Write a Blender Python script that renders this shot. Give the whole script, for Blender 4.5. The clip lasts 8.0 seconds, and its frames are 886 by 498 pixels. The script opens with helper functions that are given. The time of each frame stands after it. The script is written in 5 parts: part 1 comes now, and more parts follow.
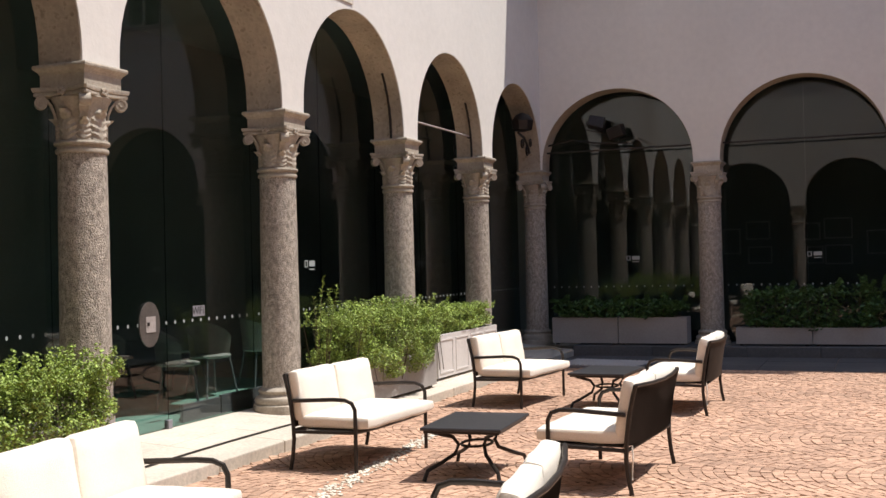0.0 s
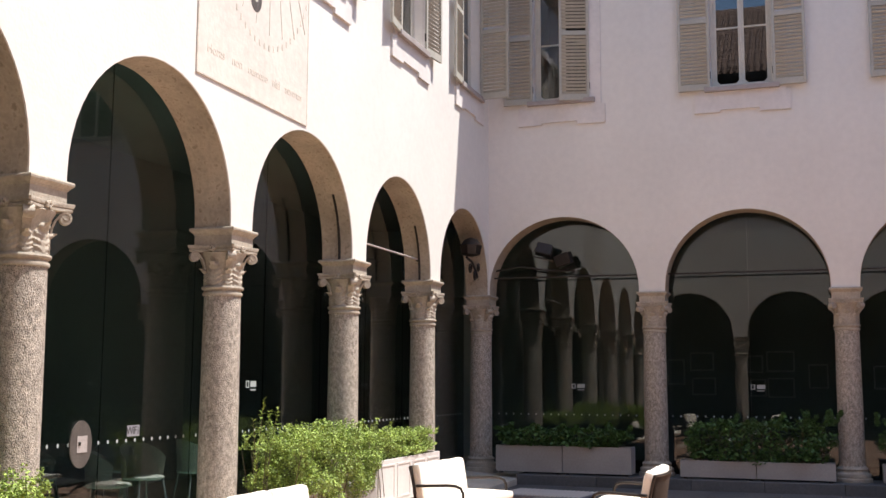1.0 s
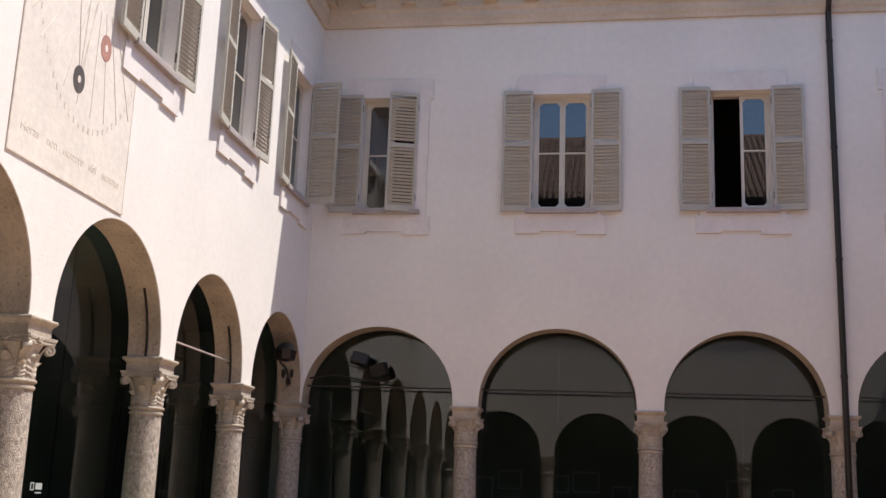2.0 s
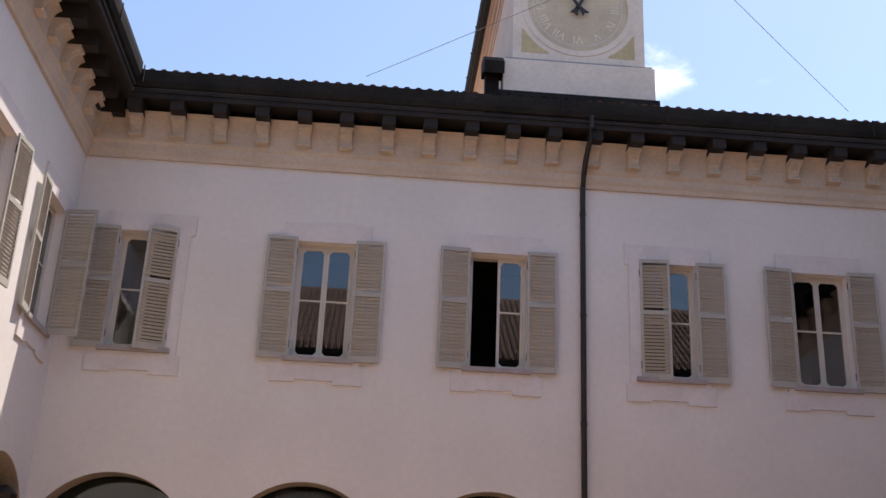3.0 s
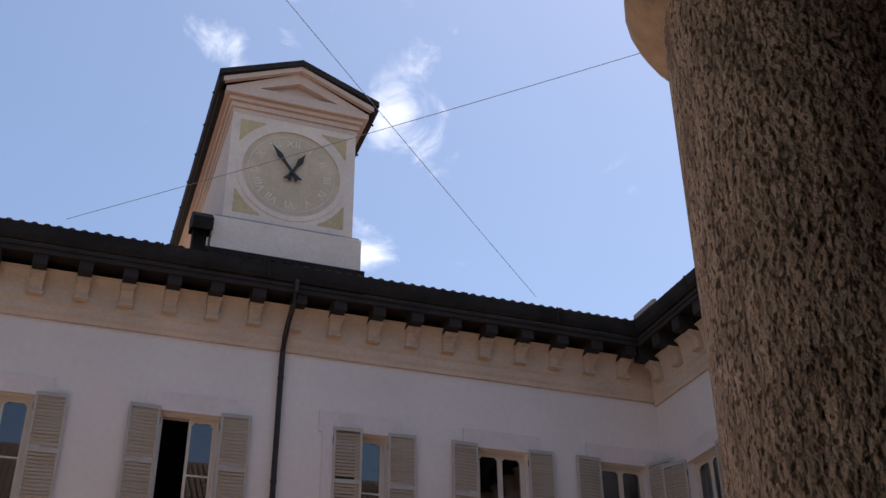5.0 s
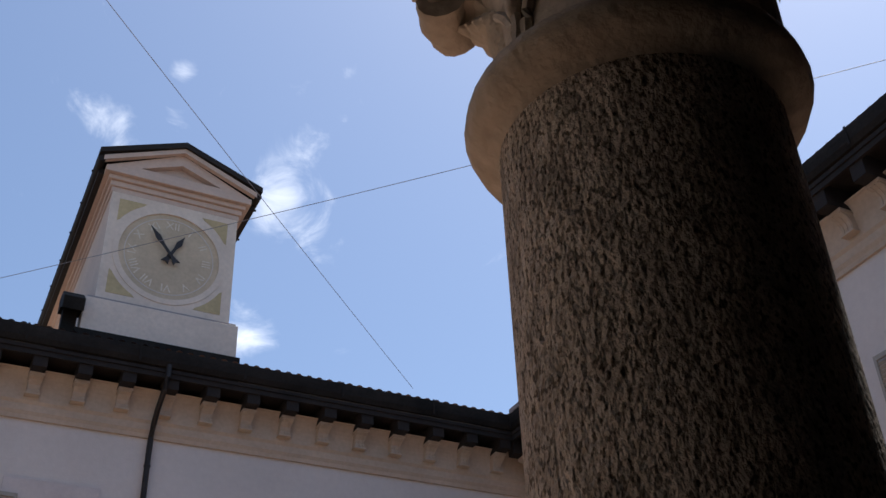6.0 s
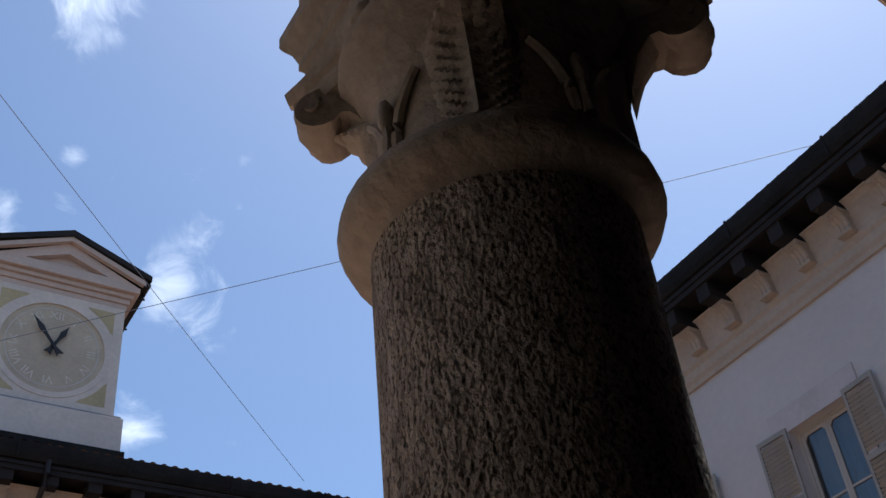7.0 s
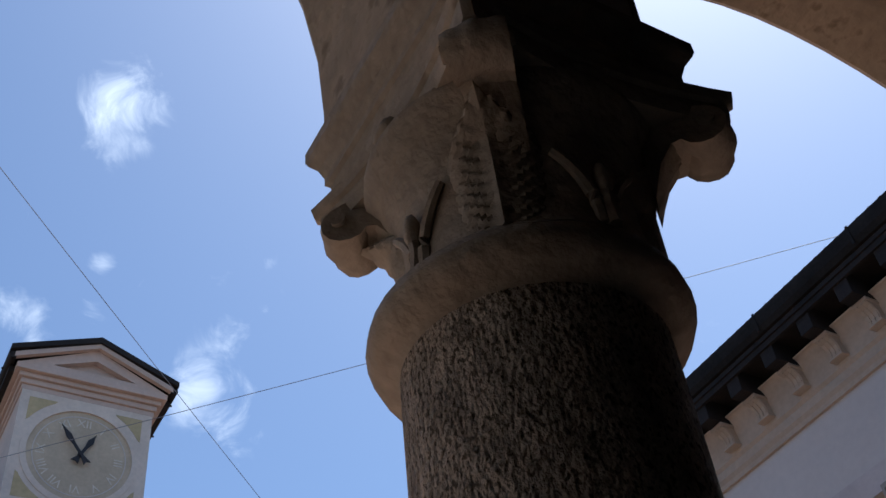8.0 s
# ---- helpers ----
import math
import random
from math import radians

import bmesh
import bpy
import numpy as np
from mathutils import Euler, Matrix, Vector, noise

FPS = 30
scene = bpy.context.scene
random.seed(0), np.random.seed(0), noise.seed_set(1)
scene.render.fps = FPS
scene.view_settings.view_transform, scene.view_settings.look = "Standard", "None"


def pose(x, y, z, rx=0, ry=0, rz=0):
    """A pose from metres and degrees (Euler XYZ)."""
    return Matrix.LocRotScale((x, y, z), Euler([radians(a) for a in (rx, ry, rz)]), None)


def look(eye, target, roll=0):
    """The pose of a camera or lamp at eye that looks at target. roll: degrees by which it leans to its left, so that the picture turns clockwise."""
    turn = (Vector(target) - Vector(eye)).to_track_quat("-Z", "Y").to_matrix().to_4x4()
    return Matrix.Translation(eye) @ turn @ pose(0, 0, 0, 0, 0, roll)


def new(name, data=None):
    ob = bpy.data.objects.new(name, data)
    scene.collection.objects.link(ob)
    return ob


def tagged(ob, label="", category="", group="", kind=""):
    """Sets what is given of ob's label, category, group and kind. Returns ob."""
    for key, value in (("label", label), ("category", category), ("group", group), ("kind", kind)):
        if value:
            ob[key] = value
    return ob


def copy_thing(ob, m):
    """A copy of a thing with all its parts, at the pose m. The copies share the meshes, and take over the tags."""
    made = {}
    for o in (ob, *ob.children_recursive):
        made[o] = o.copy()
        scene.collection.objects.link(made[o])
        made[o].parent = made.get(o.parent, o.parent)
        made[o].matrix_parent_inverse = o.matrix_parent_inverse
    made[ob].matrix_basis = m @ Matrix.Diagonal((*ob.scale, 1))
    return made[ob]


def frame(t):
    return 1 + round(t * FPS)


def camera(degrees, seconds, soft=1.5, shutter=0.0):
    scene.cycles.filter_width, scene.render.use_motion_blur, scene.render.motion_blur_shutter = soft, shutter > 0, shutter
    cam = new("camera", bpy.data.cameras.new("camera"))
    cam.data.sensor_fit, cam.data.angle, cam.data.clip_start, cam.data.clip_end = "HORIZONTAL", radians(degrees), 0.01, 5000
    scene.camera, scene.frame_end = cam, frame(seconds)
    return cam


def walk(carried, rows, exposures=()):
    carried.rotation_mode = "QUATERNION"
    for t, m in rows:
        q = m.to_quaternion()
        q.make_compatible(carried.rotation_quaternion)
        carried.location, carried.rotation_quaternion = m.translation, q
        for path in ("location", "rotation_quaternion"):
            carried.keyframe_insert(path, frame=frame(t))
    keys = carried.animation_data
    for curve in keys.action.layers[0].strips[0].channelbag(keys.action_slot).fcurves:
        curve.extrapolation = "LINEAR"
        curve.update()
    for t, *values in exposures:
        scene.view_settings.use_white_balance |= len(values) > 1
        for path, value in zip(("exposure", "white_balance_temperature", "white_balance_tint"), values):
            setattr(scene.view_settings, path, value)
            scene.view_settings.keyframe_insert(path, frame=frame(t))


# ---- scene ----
cam = camera(44.16, 8.0)
PATH = [
    (0, pose(5.542, -1.046, 1.616, 90.72, 0, 22.05) @ pose(0, 0, 0, 0, 0, -1.35)),
    (0.5, pose(5.510, -1.020, 1.649, 93.81, 0, 21.84) @ pose(0, 0, 0, 0, 0, -1.13)),
    (1, pose(5.503, -0.976, 1.664, 96.99, 0, 19.16) @ pose(0, 0, 0, 0, 0, 0.27)),
    (1.5, pose(5.466, -0.904, 1.652, 99.82, 0, 14.26) @ pose(0, 0, 0, 0, 0, 1.33)),
    (2.8, pose(5.412, -0.597, 1.680, 109.45, 0, 0.16) @ pose(0, 0, 0, 0, 0, 2.78)),
    (3, pose(5.405, -0.550, 1.685, 111.39, 0, -3.21) @ pose(0, 0, 0, 0, 0, 2.53)),
    (3.5, pose(5.353, -0.508, 1.679, 115.84, 0, -10.65) @ pose(0, 0, 0, 0, 0, 2.03)),
    (4, pose(5.310, -0.533, 1.644, 118.03, 0, -15.45) @ pose(0, 0, 0, 0, 0, 0.21)),
    (4.2, pose(5.322, -0.531, 1.636, 118.33, 0, -16.12) @ pose(0, 0, 0, 0, 0, -0.28)),
    (5.5, pose(5.401, -0.577, 1.659, 122.36, 0, -23.97) @ pose(0, 0, 0, 0, 0, -1.21)),
    (6, pose(5.407, -0.627, 1.654, 124.77, 0, -27.81) @ pose(0, 0, 0, 0, 0, -2.71)),
    (6.5, pose(5.411, -0.667, 1.671, 127.00, 0, -32.35) @ pose(0, 0, 0, 0, 0, -4.36)),
    (7, pose(5.413, -0.684, 1.646, 128.95, 0, -35.13) @ pose(0, 0, 0, 0, 0, -6.90)),
    (7.5, pose(5.410, -0.683, 1.657, 131.67, 0, -34.88) @ pose(0, 0, 0, 0, 0, -7.98)),
    (8, pose(5.405, -0.694, 1.663, 134.23, 0, -34.25) @ pose(0, 0, 0, 0, 0, -7.65)),
]
EXPOSURE = [(0.0, 0.9, 6500, 9), (0.5, 1.3, 6450, 9), (1.0, 1.5, 6450, 9), (1.5, 1.42, 6450, 9), (3.0, 1.1, 6800, 14), (3.5, 1.05, 6850, 14), (4.2, 0.72, 6800, 14), (5.5, 0.48, 6700, 12), (6.3, 0.30, 6100, 9), (7.0, 0.22, 5800, 7), (8.0, 0.22, 5650, 6)]
walk(cam, PATH, EXPOSURE)
SKY, SUN = 0.125, 3.1

# ---- world, sun ----
SUN_DIR = Vector((0.39, 0.165, 1.0)).normalized()
world = bpy.data.worlds.new("world")
scene.world = world
world.use_nodes = True
wn, wl = world.node_tree.nodes, world.node_tree.links
wn.clear()
sky = wn.new("ShaderNodeTexSky")
sky.sky_type = "NISHITA"
sky.sun_disc = False
sky.sun_elevation = math.asin(SUN_DIR.z)
sky.sun_rotation = math.atan2(SUN_DIR.x, SUN_DIR.y)
sky.air_density, sky.dust_density, sky.ozone_density = 1.0, 1.0, 2.0
coord = wn.new("ShaderNodeTexCoord")
cl = wn.new("ShaderNodeTexNoise")
cl.inputs["Scale"].default_value = 17.0
cl.inputs["Detail"].default_value = 6.0
cl.inputs["Roughness"].default_value = 0.62
cl.inputs["Distortion"].default_value = 0.8
# small fair-weather clouds: direction, half angle, whiteness
CLOUDS = [
    ((0.077, 0.763, 0.642), 0.049, 0.9),
    ((0.128, 0.718, 0.684), 0.024, 0.7),
    ((0.132, 0.743, 0.656), 0.028, 0.6),
    ((0.237, 0.762, 0.603), 0.072, 1.0),
    ((0.25, 0.733, 0.632), 0.058, 0.55),
    ((0.231, 0.831, 0.506), 0.049, 0.8),
    ((0.105, 0.619, 0.779), 0.072, 1.0),
    ((0.117, 0.635, 0.764), 0.049, 0.8),
    ((0.45, 0.7, 0.555), 0.039, 0.35),
]
cover = None
for way, size, white in CLOUDS:
    dist = wn.new("ShaderNodeVectorMath")
    dist.operation = "DISTANCE"
    dist.inputs[1].default_value = Vector(way).normalized()
    wl.new(coord.outputs["Generated"], dist.inputs[0])
    fall = wn.new("ShaderNodeMapRange")
    fall.interpolation_type = "SMOOTHSTEP"
    fall.inputs["From Min"].default_value, fall.inputs["From Max"].default_value = size, 0.0
    fall.inputs["To Max"].default_value = white
    wl.new(dist.outputs["Value"], fall.inputs["Value"])
    if cover is None:
        cover = fall.outputs["Result"]
    else:
        top = wn.new("ShaderNodeMath")
        top.operation = "MAXIMUM"
        wl.new(cover, top.inputs[0])
        wl.new(fall.outputs["Result"], top.inputs[1])
        cover = top.outputs["Value"]
wisp = wn.new("ShaderNodeMath")
wisp.operation = "MULTIPLY_ADD"
wisp.inputs[1].default_value, wisp.inputs[2].default_value = 2.2, -1.0
wl.new(cl.outputs["Fac"], wisp.inputs[0])
total = wn.new("ShaderNodeMath")
total.operation = "ADD"
wl.new(cover, total.inputs[0])
wl.new(wisp.outputs["Value"], total.inputs[1])
cut = wn.new("ShaderNodeMapRange")
cut.interpolation_type = "SMOOTHSTEP"
cut.inputs["From Min"].default_value, cut.inputs["From Max"].default_value = 0.44, 1.55
wl.new(total.outputs["Value"], cut.inputs["Value"])
soft_cut = wn.new("ShaderNodeMath")
soft_cut.operation, soft_cut.use_clamp = "MULTIPLY", True
wl.new(cut.outputs["Result"], soft_cut.inputs[0])
soft_cut.inputs[1].default_value = 0.95
cmix = wn.new("ShaderNodeMixRGB")
cmix.inputs["Color2"].default_value = (8.6, 8.9, 9.6, 1)
bg = wn.new("ShaderNodeBackground")
bg.inputs["Strength"].default_value = SKY
wout = wn.new("ShaderNodeOutputWorld")
wl.new(coord.outputs["Generated"], cl.inputs["Vector"])
wl.new(soft_cut.outputs["Value"], cmix.inputs["Fac"])
wl.new(sky.outputs["Color"], cmix.inputs["Color1"])
wl.new(cmix.outputs["Color"], bg.inputs["Color"])
wl.new(bg.outputs["Background"], wout.inputs["Surface"])

sun_data = bpy.data.lights.new("sun", "SUN")
sun_data.energy, sun_data.angle, sun_data.color = SUN, radians(0.53), (1.0, 0.96, 0.91)
sun = new("sun", sun_data)
sun.matrix_world = look(SUN_DIR * 60, (0, 0, 0))


# ---- materials ----
def mat(name, base, rough=0.8, vary=0.15, scale=3.0, fine=40.0, fine_vary=0.1, bump=0.2, bump_scale=60.0, metal=0.0,
        second=None, second_at=0.6, spec=0.4, rand=0.0, island=0.0, stretch=(1, 1, 1)):
    """A surface with a broad and a fine variation of its colour, and fine relief."""
    m = bpy.data.materials.new(name)
    m.use_nodes = True
    n, l = m.node_tree.nodes, m.node_tree.links
    p = n["Principled BSDF"]
    p.inputs["Roughness"].default_value, p.inputs["Metallic"].default_value = rough, metal
    p.inputs["Specular IOR Level"].default_value = spec
    tc = n.new("ShaderNodeTexCoord")
    mp = n.new("ShaderNodeMapping")
    mp.inputs["Scale"].default_value = stretch
    l.new(tc.outputs["Object"], mp.inputs["Vector"])

    def tex(s, detail):
        t = n.new("ShaderNodeTexNoise")
        t.inputs["Scale"].default_value, t.inputs["Detail"].default_value = s, detail
        l.new(mp.outputs["Vector"], t.inputs["Vector"])
        return t

    broad, small = tex(scale, 5), tex(fine, 3)

    def shade(col, src, amount):
        r = n.new("ShaderNodeMapRange")
        r.inputs["From Min"].default_value, r.inputs["From Max"].default_value = 0.3, 0.7
        r.inputs["To Min"].default_value, r.inputs["To Max"].default_value = 1 - amount, 1 + amount
        l.new(src, r.inputs["Value"])
        x = n.new("ShaderNodeVectorMath")
        x.operation = "SCALE"
        l.new(col, x.inputs[0])
        l.new(r.outputs["Result"], x.inputs["Scale"])
        return x.outputs["Vector"]

    rgb = n.new("ShaderNodeRGB")
    rgb.outputs[0].default_value = (*base, 1)
    col = rgb.outputs[0]
    if second:
        r = n.new("ShaderNodeMapRange")
        r.inputs["From Min"].default_value, r.inputs["From Max"].default_value = second_at - 0.06, second_at + 0.06
        l.new(small.outputs["Fac"], r.inputs["Value"])
        mx = n.new("ShaderNodeMixRGB")
        l.new(r.outputs["Result"], mx.inputs["Fac"])
        l.new(col, mx.inputs["Color1"])
        mx.inputs["Color2"].default_value = (*second, 1)
        col = mx.outputs["Color"]
    col = shade(col, broad.outputs["Fac"], vary)
    col = shade(col, small.outputs["Fac"], fine_vary)
    if rand or island:
        g = n.new("ShaderNodeObjectInfo") if rand else n.new("ShaderNodeNewGeometry")
        r = n.new("ShaderNodeMapRange")
        r.inputs["To Min"].default_value, r.inputs["To Max"].default_value = 1 - (rand or island), 1 + (rand or island)
        l.new(g.outputs["Random" if rand else "Random Per Island"], r.inputs["Value"])
        x = n.new("ShaderNodeVectorMath")
        x.operation = "SCALE"
        l.new(col, x.inputs[0])
        l.new(r.outputs["Result"], x.inputs["Scale"])
        col = x.outputs["Vector"]
    l.new(col, p.inputs["Base Color"])
    if bump:
        b = n.new("ShaderNodeBump")
        b.inputs["Strength"].default_value, b.inputs["Distance"].default_value = bump, 0.02
        bt = tex(bump_scale, 4)
        l.new(bt.outputs["Fac"], b.inputs["Height"])
        l.new(b.outputs["Normal"], p.inputs["Normal"])
    return m


def glass(name, r0, tint):
    """Clear sheet glass: a mirror that grows towards grazing view, over a tinted view through it."""
    m = bpy.data.materials.new(name)
    m.use_nodes = True
    n, l = m.node_tree.nodes, m.node_tree.links
    n.clear()
    f = n.new("ShaderNodeLayerWeight")
    f.inputs["Blend"].default_value = 0.5
    p, s = n.new("ShaderNodeMath"), n.new("ShaderNodeMath")
    p.operation, s.operation = "POWER", "MULTIPLY_ADD"
    p.inputs[1].default_value = 5.0
    s.inputs[1].default_value, s.inputs[2].default_value = 1 - r0, r0
    t, g, mx, o = n.new("ShaderNodeBsdfTransparent"), n.new("ShaderNodeBsdfGlossy"), n.new("ShaderNodeMixShader"), n.new("ShaderNodeOutputMaterial")
    t.inputs["Color"].default_value = (*tint, 1)
    g.inputs["Roughness"].default_value = 0.0
    l.new(f.outputs["Facing"], p.inputs[0])
    l.new(p.outputs["Value"], s.inputs[0])
    l.new(s.outputs["Value"], mx.inputs["Fac"])
    l.new(t.outputs["BSDF"], mx.inputs[1])
    l.new(g.outputs["BSDF"], mx.inputs[2])
    l.new(mx.outputs["Shader"], o.inputs["Surface"])
    return m


PLASTER = mat("plaster", (0.715, 0.665, 0.61), 0.9, 0.05, 0.6, 9, 0.03, 0.12, 25)
PLASTER_TRIM = mat("plaster_trim", (0.68, 0.62, 0.58), 0.9, 0.07, 1.5, 15, 0.04, 0.1, 30)
CORNICE = mat("cornice_plaster", (0.56, 0.455, 0.345), 0.9, 0.10, 1.2, 14, 0.06, 0.1, 30)
INTRADOS = mat("arch_plaster", (0.44, 0.365, 0.28), 0.92, 0.22, 1.6, 16, 0.16, 0.5, 22, second=(0.26, 0.21, 0.155), second_at=0.63)
GRANITE = mat("granite", (0.56, 0.485, 0.41), 0.95, 0.34, 30, 165, 0.40, 0.9, 110, second=(0.12, 0.10, 0.08), second_at=0.56, spec=0.08, stretch=(1, 1, 0.62))
STONE = mat("carved_stone", (0.41, 0.35, 0.28), 0.8, 0.16, 6, 40, 0.12, 0.35, 45)
PAVE = mat("loggia_stone", (0.56, 0.49, 0.41), 0.8, 0.15, 1.4, 30, 0.12, 0.2, 60)
SETT = mat("porphyry_sett", (0.47, 0.29, 0.20), 0.8, 0.16, 0.7, 30, 0.18, 0.3, 60, island=0.22)
SETT_ONE = mat("porphyry_sett_near", (0.47, 0.29, 0.20), 0.8, 0.16, 0.7, 30, 0.18, 0.3, 60, rand=0.22)
SAND = mat("sand_joint", (0.36, 0.26, 0.18), 0.95, 0.25, 1.5, 40, 0.2, 0.3, 80)
GRASSY = mat("pale_seam", (0.66, 0.60, 0.50), 0.9, 0.3, 5, 40, 0.2, 0.4, 60)
IRON = mat("dark_iron", (0.035, 0.028, 0.024), 0.45, 0.15, 8, 60, 0.1, 0.1, 80, metal=0.4)
METAL_TOP = mat("painted_table_metal", (0.045, 0.045, 0.05), 0.42, 0.12, 4, 50, 0.08, 0.05, 90, metal=0.3)
CUSHION = mat("cream_canvas", (0.82, 0.74, 0.64), 0.95, 0.06, 3, 120, 0.06, 0.25, 180)
WEBBING = mat("brown_mesh_fabric", (0.10, 0.075, 0.06), 0.8, 0.1, 5, 160, 0.15, 0.2, 200)
SHUTTER = mat("grey_green_shutter_paint", (0.42, 0.39, 0.33), 0.65, 0.10, 2.5, 30, 0.06, 0.12, 50, rand=0.05)
SASH = mat("window_sash_paint", (0.55, 0.50, 0.42), 0.6, 0.08, 3, 30, 0.05, 0.08, 50)
SILL = mat("window_sill_stone", (0.36, 0.31, 0.29), 0.8, 0.12, 4, 40, 0.1, 0.2, 50)
WOOD_DARK = mat("dark_eave_wood", (0.022, 0.017, 0.014), 0.85, 0.3, 2, 30, 0.2, 0.3, 40)
COPPER = mat("dark_patinated_copper", (0.020, 0.017, 0.014), 0.85, 0.35, 2.0, 20, 0.2, 0.15, 40, spec=0.2)
TILE = mat("weathered_roof_tile", (0.16, 0.105, 0.08), 0.9, 0.25, 3, 30, 0.2, 0.3, 50, rand=0.3)
TOWER = mat("tower_plaster", (0.64, 0.485, 0.395), 0.9, 0.08, 1.0, 12, 0.05, 0.12, 25)
TOWER_WHITE = mat("tower_white_plaster", (0.76, 0.635, 0.525), 0.9, 0.07, 1.5, 12, 0.05, 0.12, 25)
OCHRE = mat("ochre_plaster", (0.55, 0.43, 0.24), 0.9, 0.12, 2.0, 12, 0.08, 0.12, 25)
DIAL = mat("clock_face_plaster", (0.60, 0.48, 0.34), 0.9, 0.10, 2.0, 14, 0.06, 0.12, 25)
NUMERAL = mat("faded_numeral_paint", (0.74, 0.66, 0.55), 0.9, 0.1, 6, 30, 0.1, 0.0)
DARK_PAINT = mat("dark_paint", (0.03, 0.025, 0.025), 0.6, 0.1, 5, 40, 0.1, 0.0)
SUNDIAL = mat("sundial_plaster", (0.66, 0.595, 0.52), 0.9, 0.06, 1.2, 12, 0.06, 0.12, 25)
SUNDIAL_INK = mat("faded_brown_paint", (0.62, 0.54, 0.45), 0.9, 0.2, 6, 30, 0.15, 0.0)
SUNDIAL_RED = mat("faded_red_paint", (0.38, 0.19, 0.15), 0.9, 0.2, 6, 30, 0.15, 0.0)
PLANTER_GREY = mat("grey_planter", (0.36, 0.33, 0.31), 0.7, 0.08, 2.5, 30, 0.06, 0.08, 50)
PLANTER_WHITE = mat("pale_grey_planter", (0.62, 0.58, 0.55), 0.6, 0.06, 2.5, 30, 0.05, 0.05, 50)
SOIL = mat("soil", (0.06, 0.04, 0.03), 0.95, 0.3, 6, 40, 0.2, 0.4, 40)
LEAF = mat("box_leaf", (0.26, 0.34, 0.07), 0.55, 0.25, 3, 20, 0.1, 0.0, island=0.55)
LEAF_DARK = mat("ivy_leaf", (0.06, 0.12, 0.03), 0.5, 0.25, 3, 20, 0.1, 0.0, island=0.45)
BARK = mat("twig_bark", (0.12, 0.09, 0.06), 0.9, 0.2, 5, 40, 0.1, 0.2, 60)
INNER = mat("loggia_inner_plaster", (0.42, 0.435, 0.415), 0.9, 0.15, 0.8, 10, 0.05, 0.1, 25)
# west wall's copy of INNER, dimmer light put into its colour
INNER_WEST_DIM = mat("west_loggia_plaster_dimmed", (0.33, 0.35, 0.34), 0.9, 0.15, 0.8, 10, 0.05, 0.1, 25)
# south arcade surfaces: the shade inside is put into this near-black colour
SOUTH_SHADE = mat("shade_toned_loggia", (0.024, 0.021, 0.018), 0.9, 0.15, 0.8, 10, 0.05, 0.1, 25)
# room darkness behind the windows is put into this colour
ROOM_SHADE = mat("room_shade_lining", (0.03, 0.028, 0.026), 0.9, 0.2, 1.0, 10, 0.05, 0.0)
WHITE_FILM = mat("white_glass_film", (0.36, 0.38, 0.37), 0.6, 0.03, 5, 40, 0.03, 0.0)
GREEN_FLOOR = mat("green_mat", (0.33, 0.56, 0.47), 0.9, 0.12, 2, 50, 0.1, 0.2, 80)
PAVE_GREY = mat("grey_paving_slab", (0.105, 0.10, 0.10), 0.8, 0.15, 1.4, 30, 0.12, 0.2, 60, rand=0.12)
BRONZE = mat("dull_bronze_plate", (0.13, 0.11, 0.10), 0.5, 0.15, 6, 40, 0.1, 0.05, 60, metal=0.4)
PANEL_GREY = mat("grey_bar_panel", (0.24, 0.23, 0.25), 0.6, 0.08, 2, 40, 0.05, 0.0)
PAPER = mat("picture_paper", (0.80, 0.78, 0.74), 0.8, 0.2, 4, 30, 0.2, 0.0)
CURTAIN = mat("white_curtain", (0.75, 0.74, 0.72), 0.9, 0.08, 3, 40, 0.05, 0.1, 60)
SCREEN_GLASS = glass("loggia_glass", 0.06, (0.52, 0.565, 0.55))
PANE_GLASS = glass("window_glass", 0.10, (0.70, 0.72, 0.72))


# ---- building helpers ----
def mesh_of(name, bm, material, smooth=False):
    bmesh.ops.recalc_face_normals(bm, faces=bm.faces)
    me = bpy.data.meshes.new(name)
    bm.to_mesh(me)
    bm.free()
    me.materials.append(material)
    if smooth:
        me.polygons.foreach_set("use_smooth", [True] * len(me.polygons))
        me.set_sharp_from_angle(angle=radians(38))
    return me


def part(name, bm, material, parent=None, label="", smooth=False):
    ob = new(name, mesh_of(name, bm, material, smooth))
    ob.parent = parent
    if label:
        ob["label"] = label
    return ob


def share(name, me, parent, m):
    ob = new(name, me)
    ob.parent = parent
    ob.matrix_basis = m
    return ob


def box(bm, x0, x1, y0, y1, z0, z1, bevel=0.0):
    r = bmesh.ops.create_cube(bm, size=1)
    bmesh.ops.scale(bm, vec=(x1 - x0, y1 - y0, z1 - z0), verts=r["verts"])
    bmesh.ops.translate(bm, vec=((x0 + x1) / 2, (y0 + y1) / 2, (z0 + z1) / 2), verts=r["verts"])
    if bevel:
        es = {e for v in r["verts"] for e in v.link_edges}
        bmesh.ops.bevel(bm, geom=list(es), offset=bevel, segments=2, affect="EDGES", profile=0.5)
    return bm


def boxed(*a, bevel=0.0):
    return box(bmesh.new(), *a, bevel=bevel)


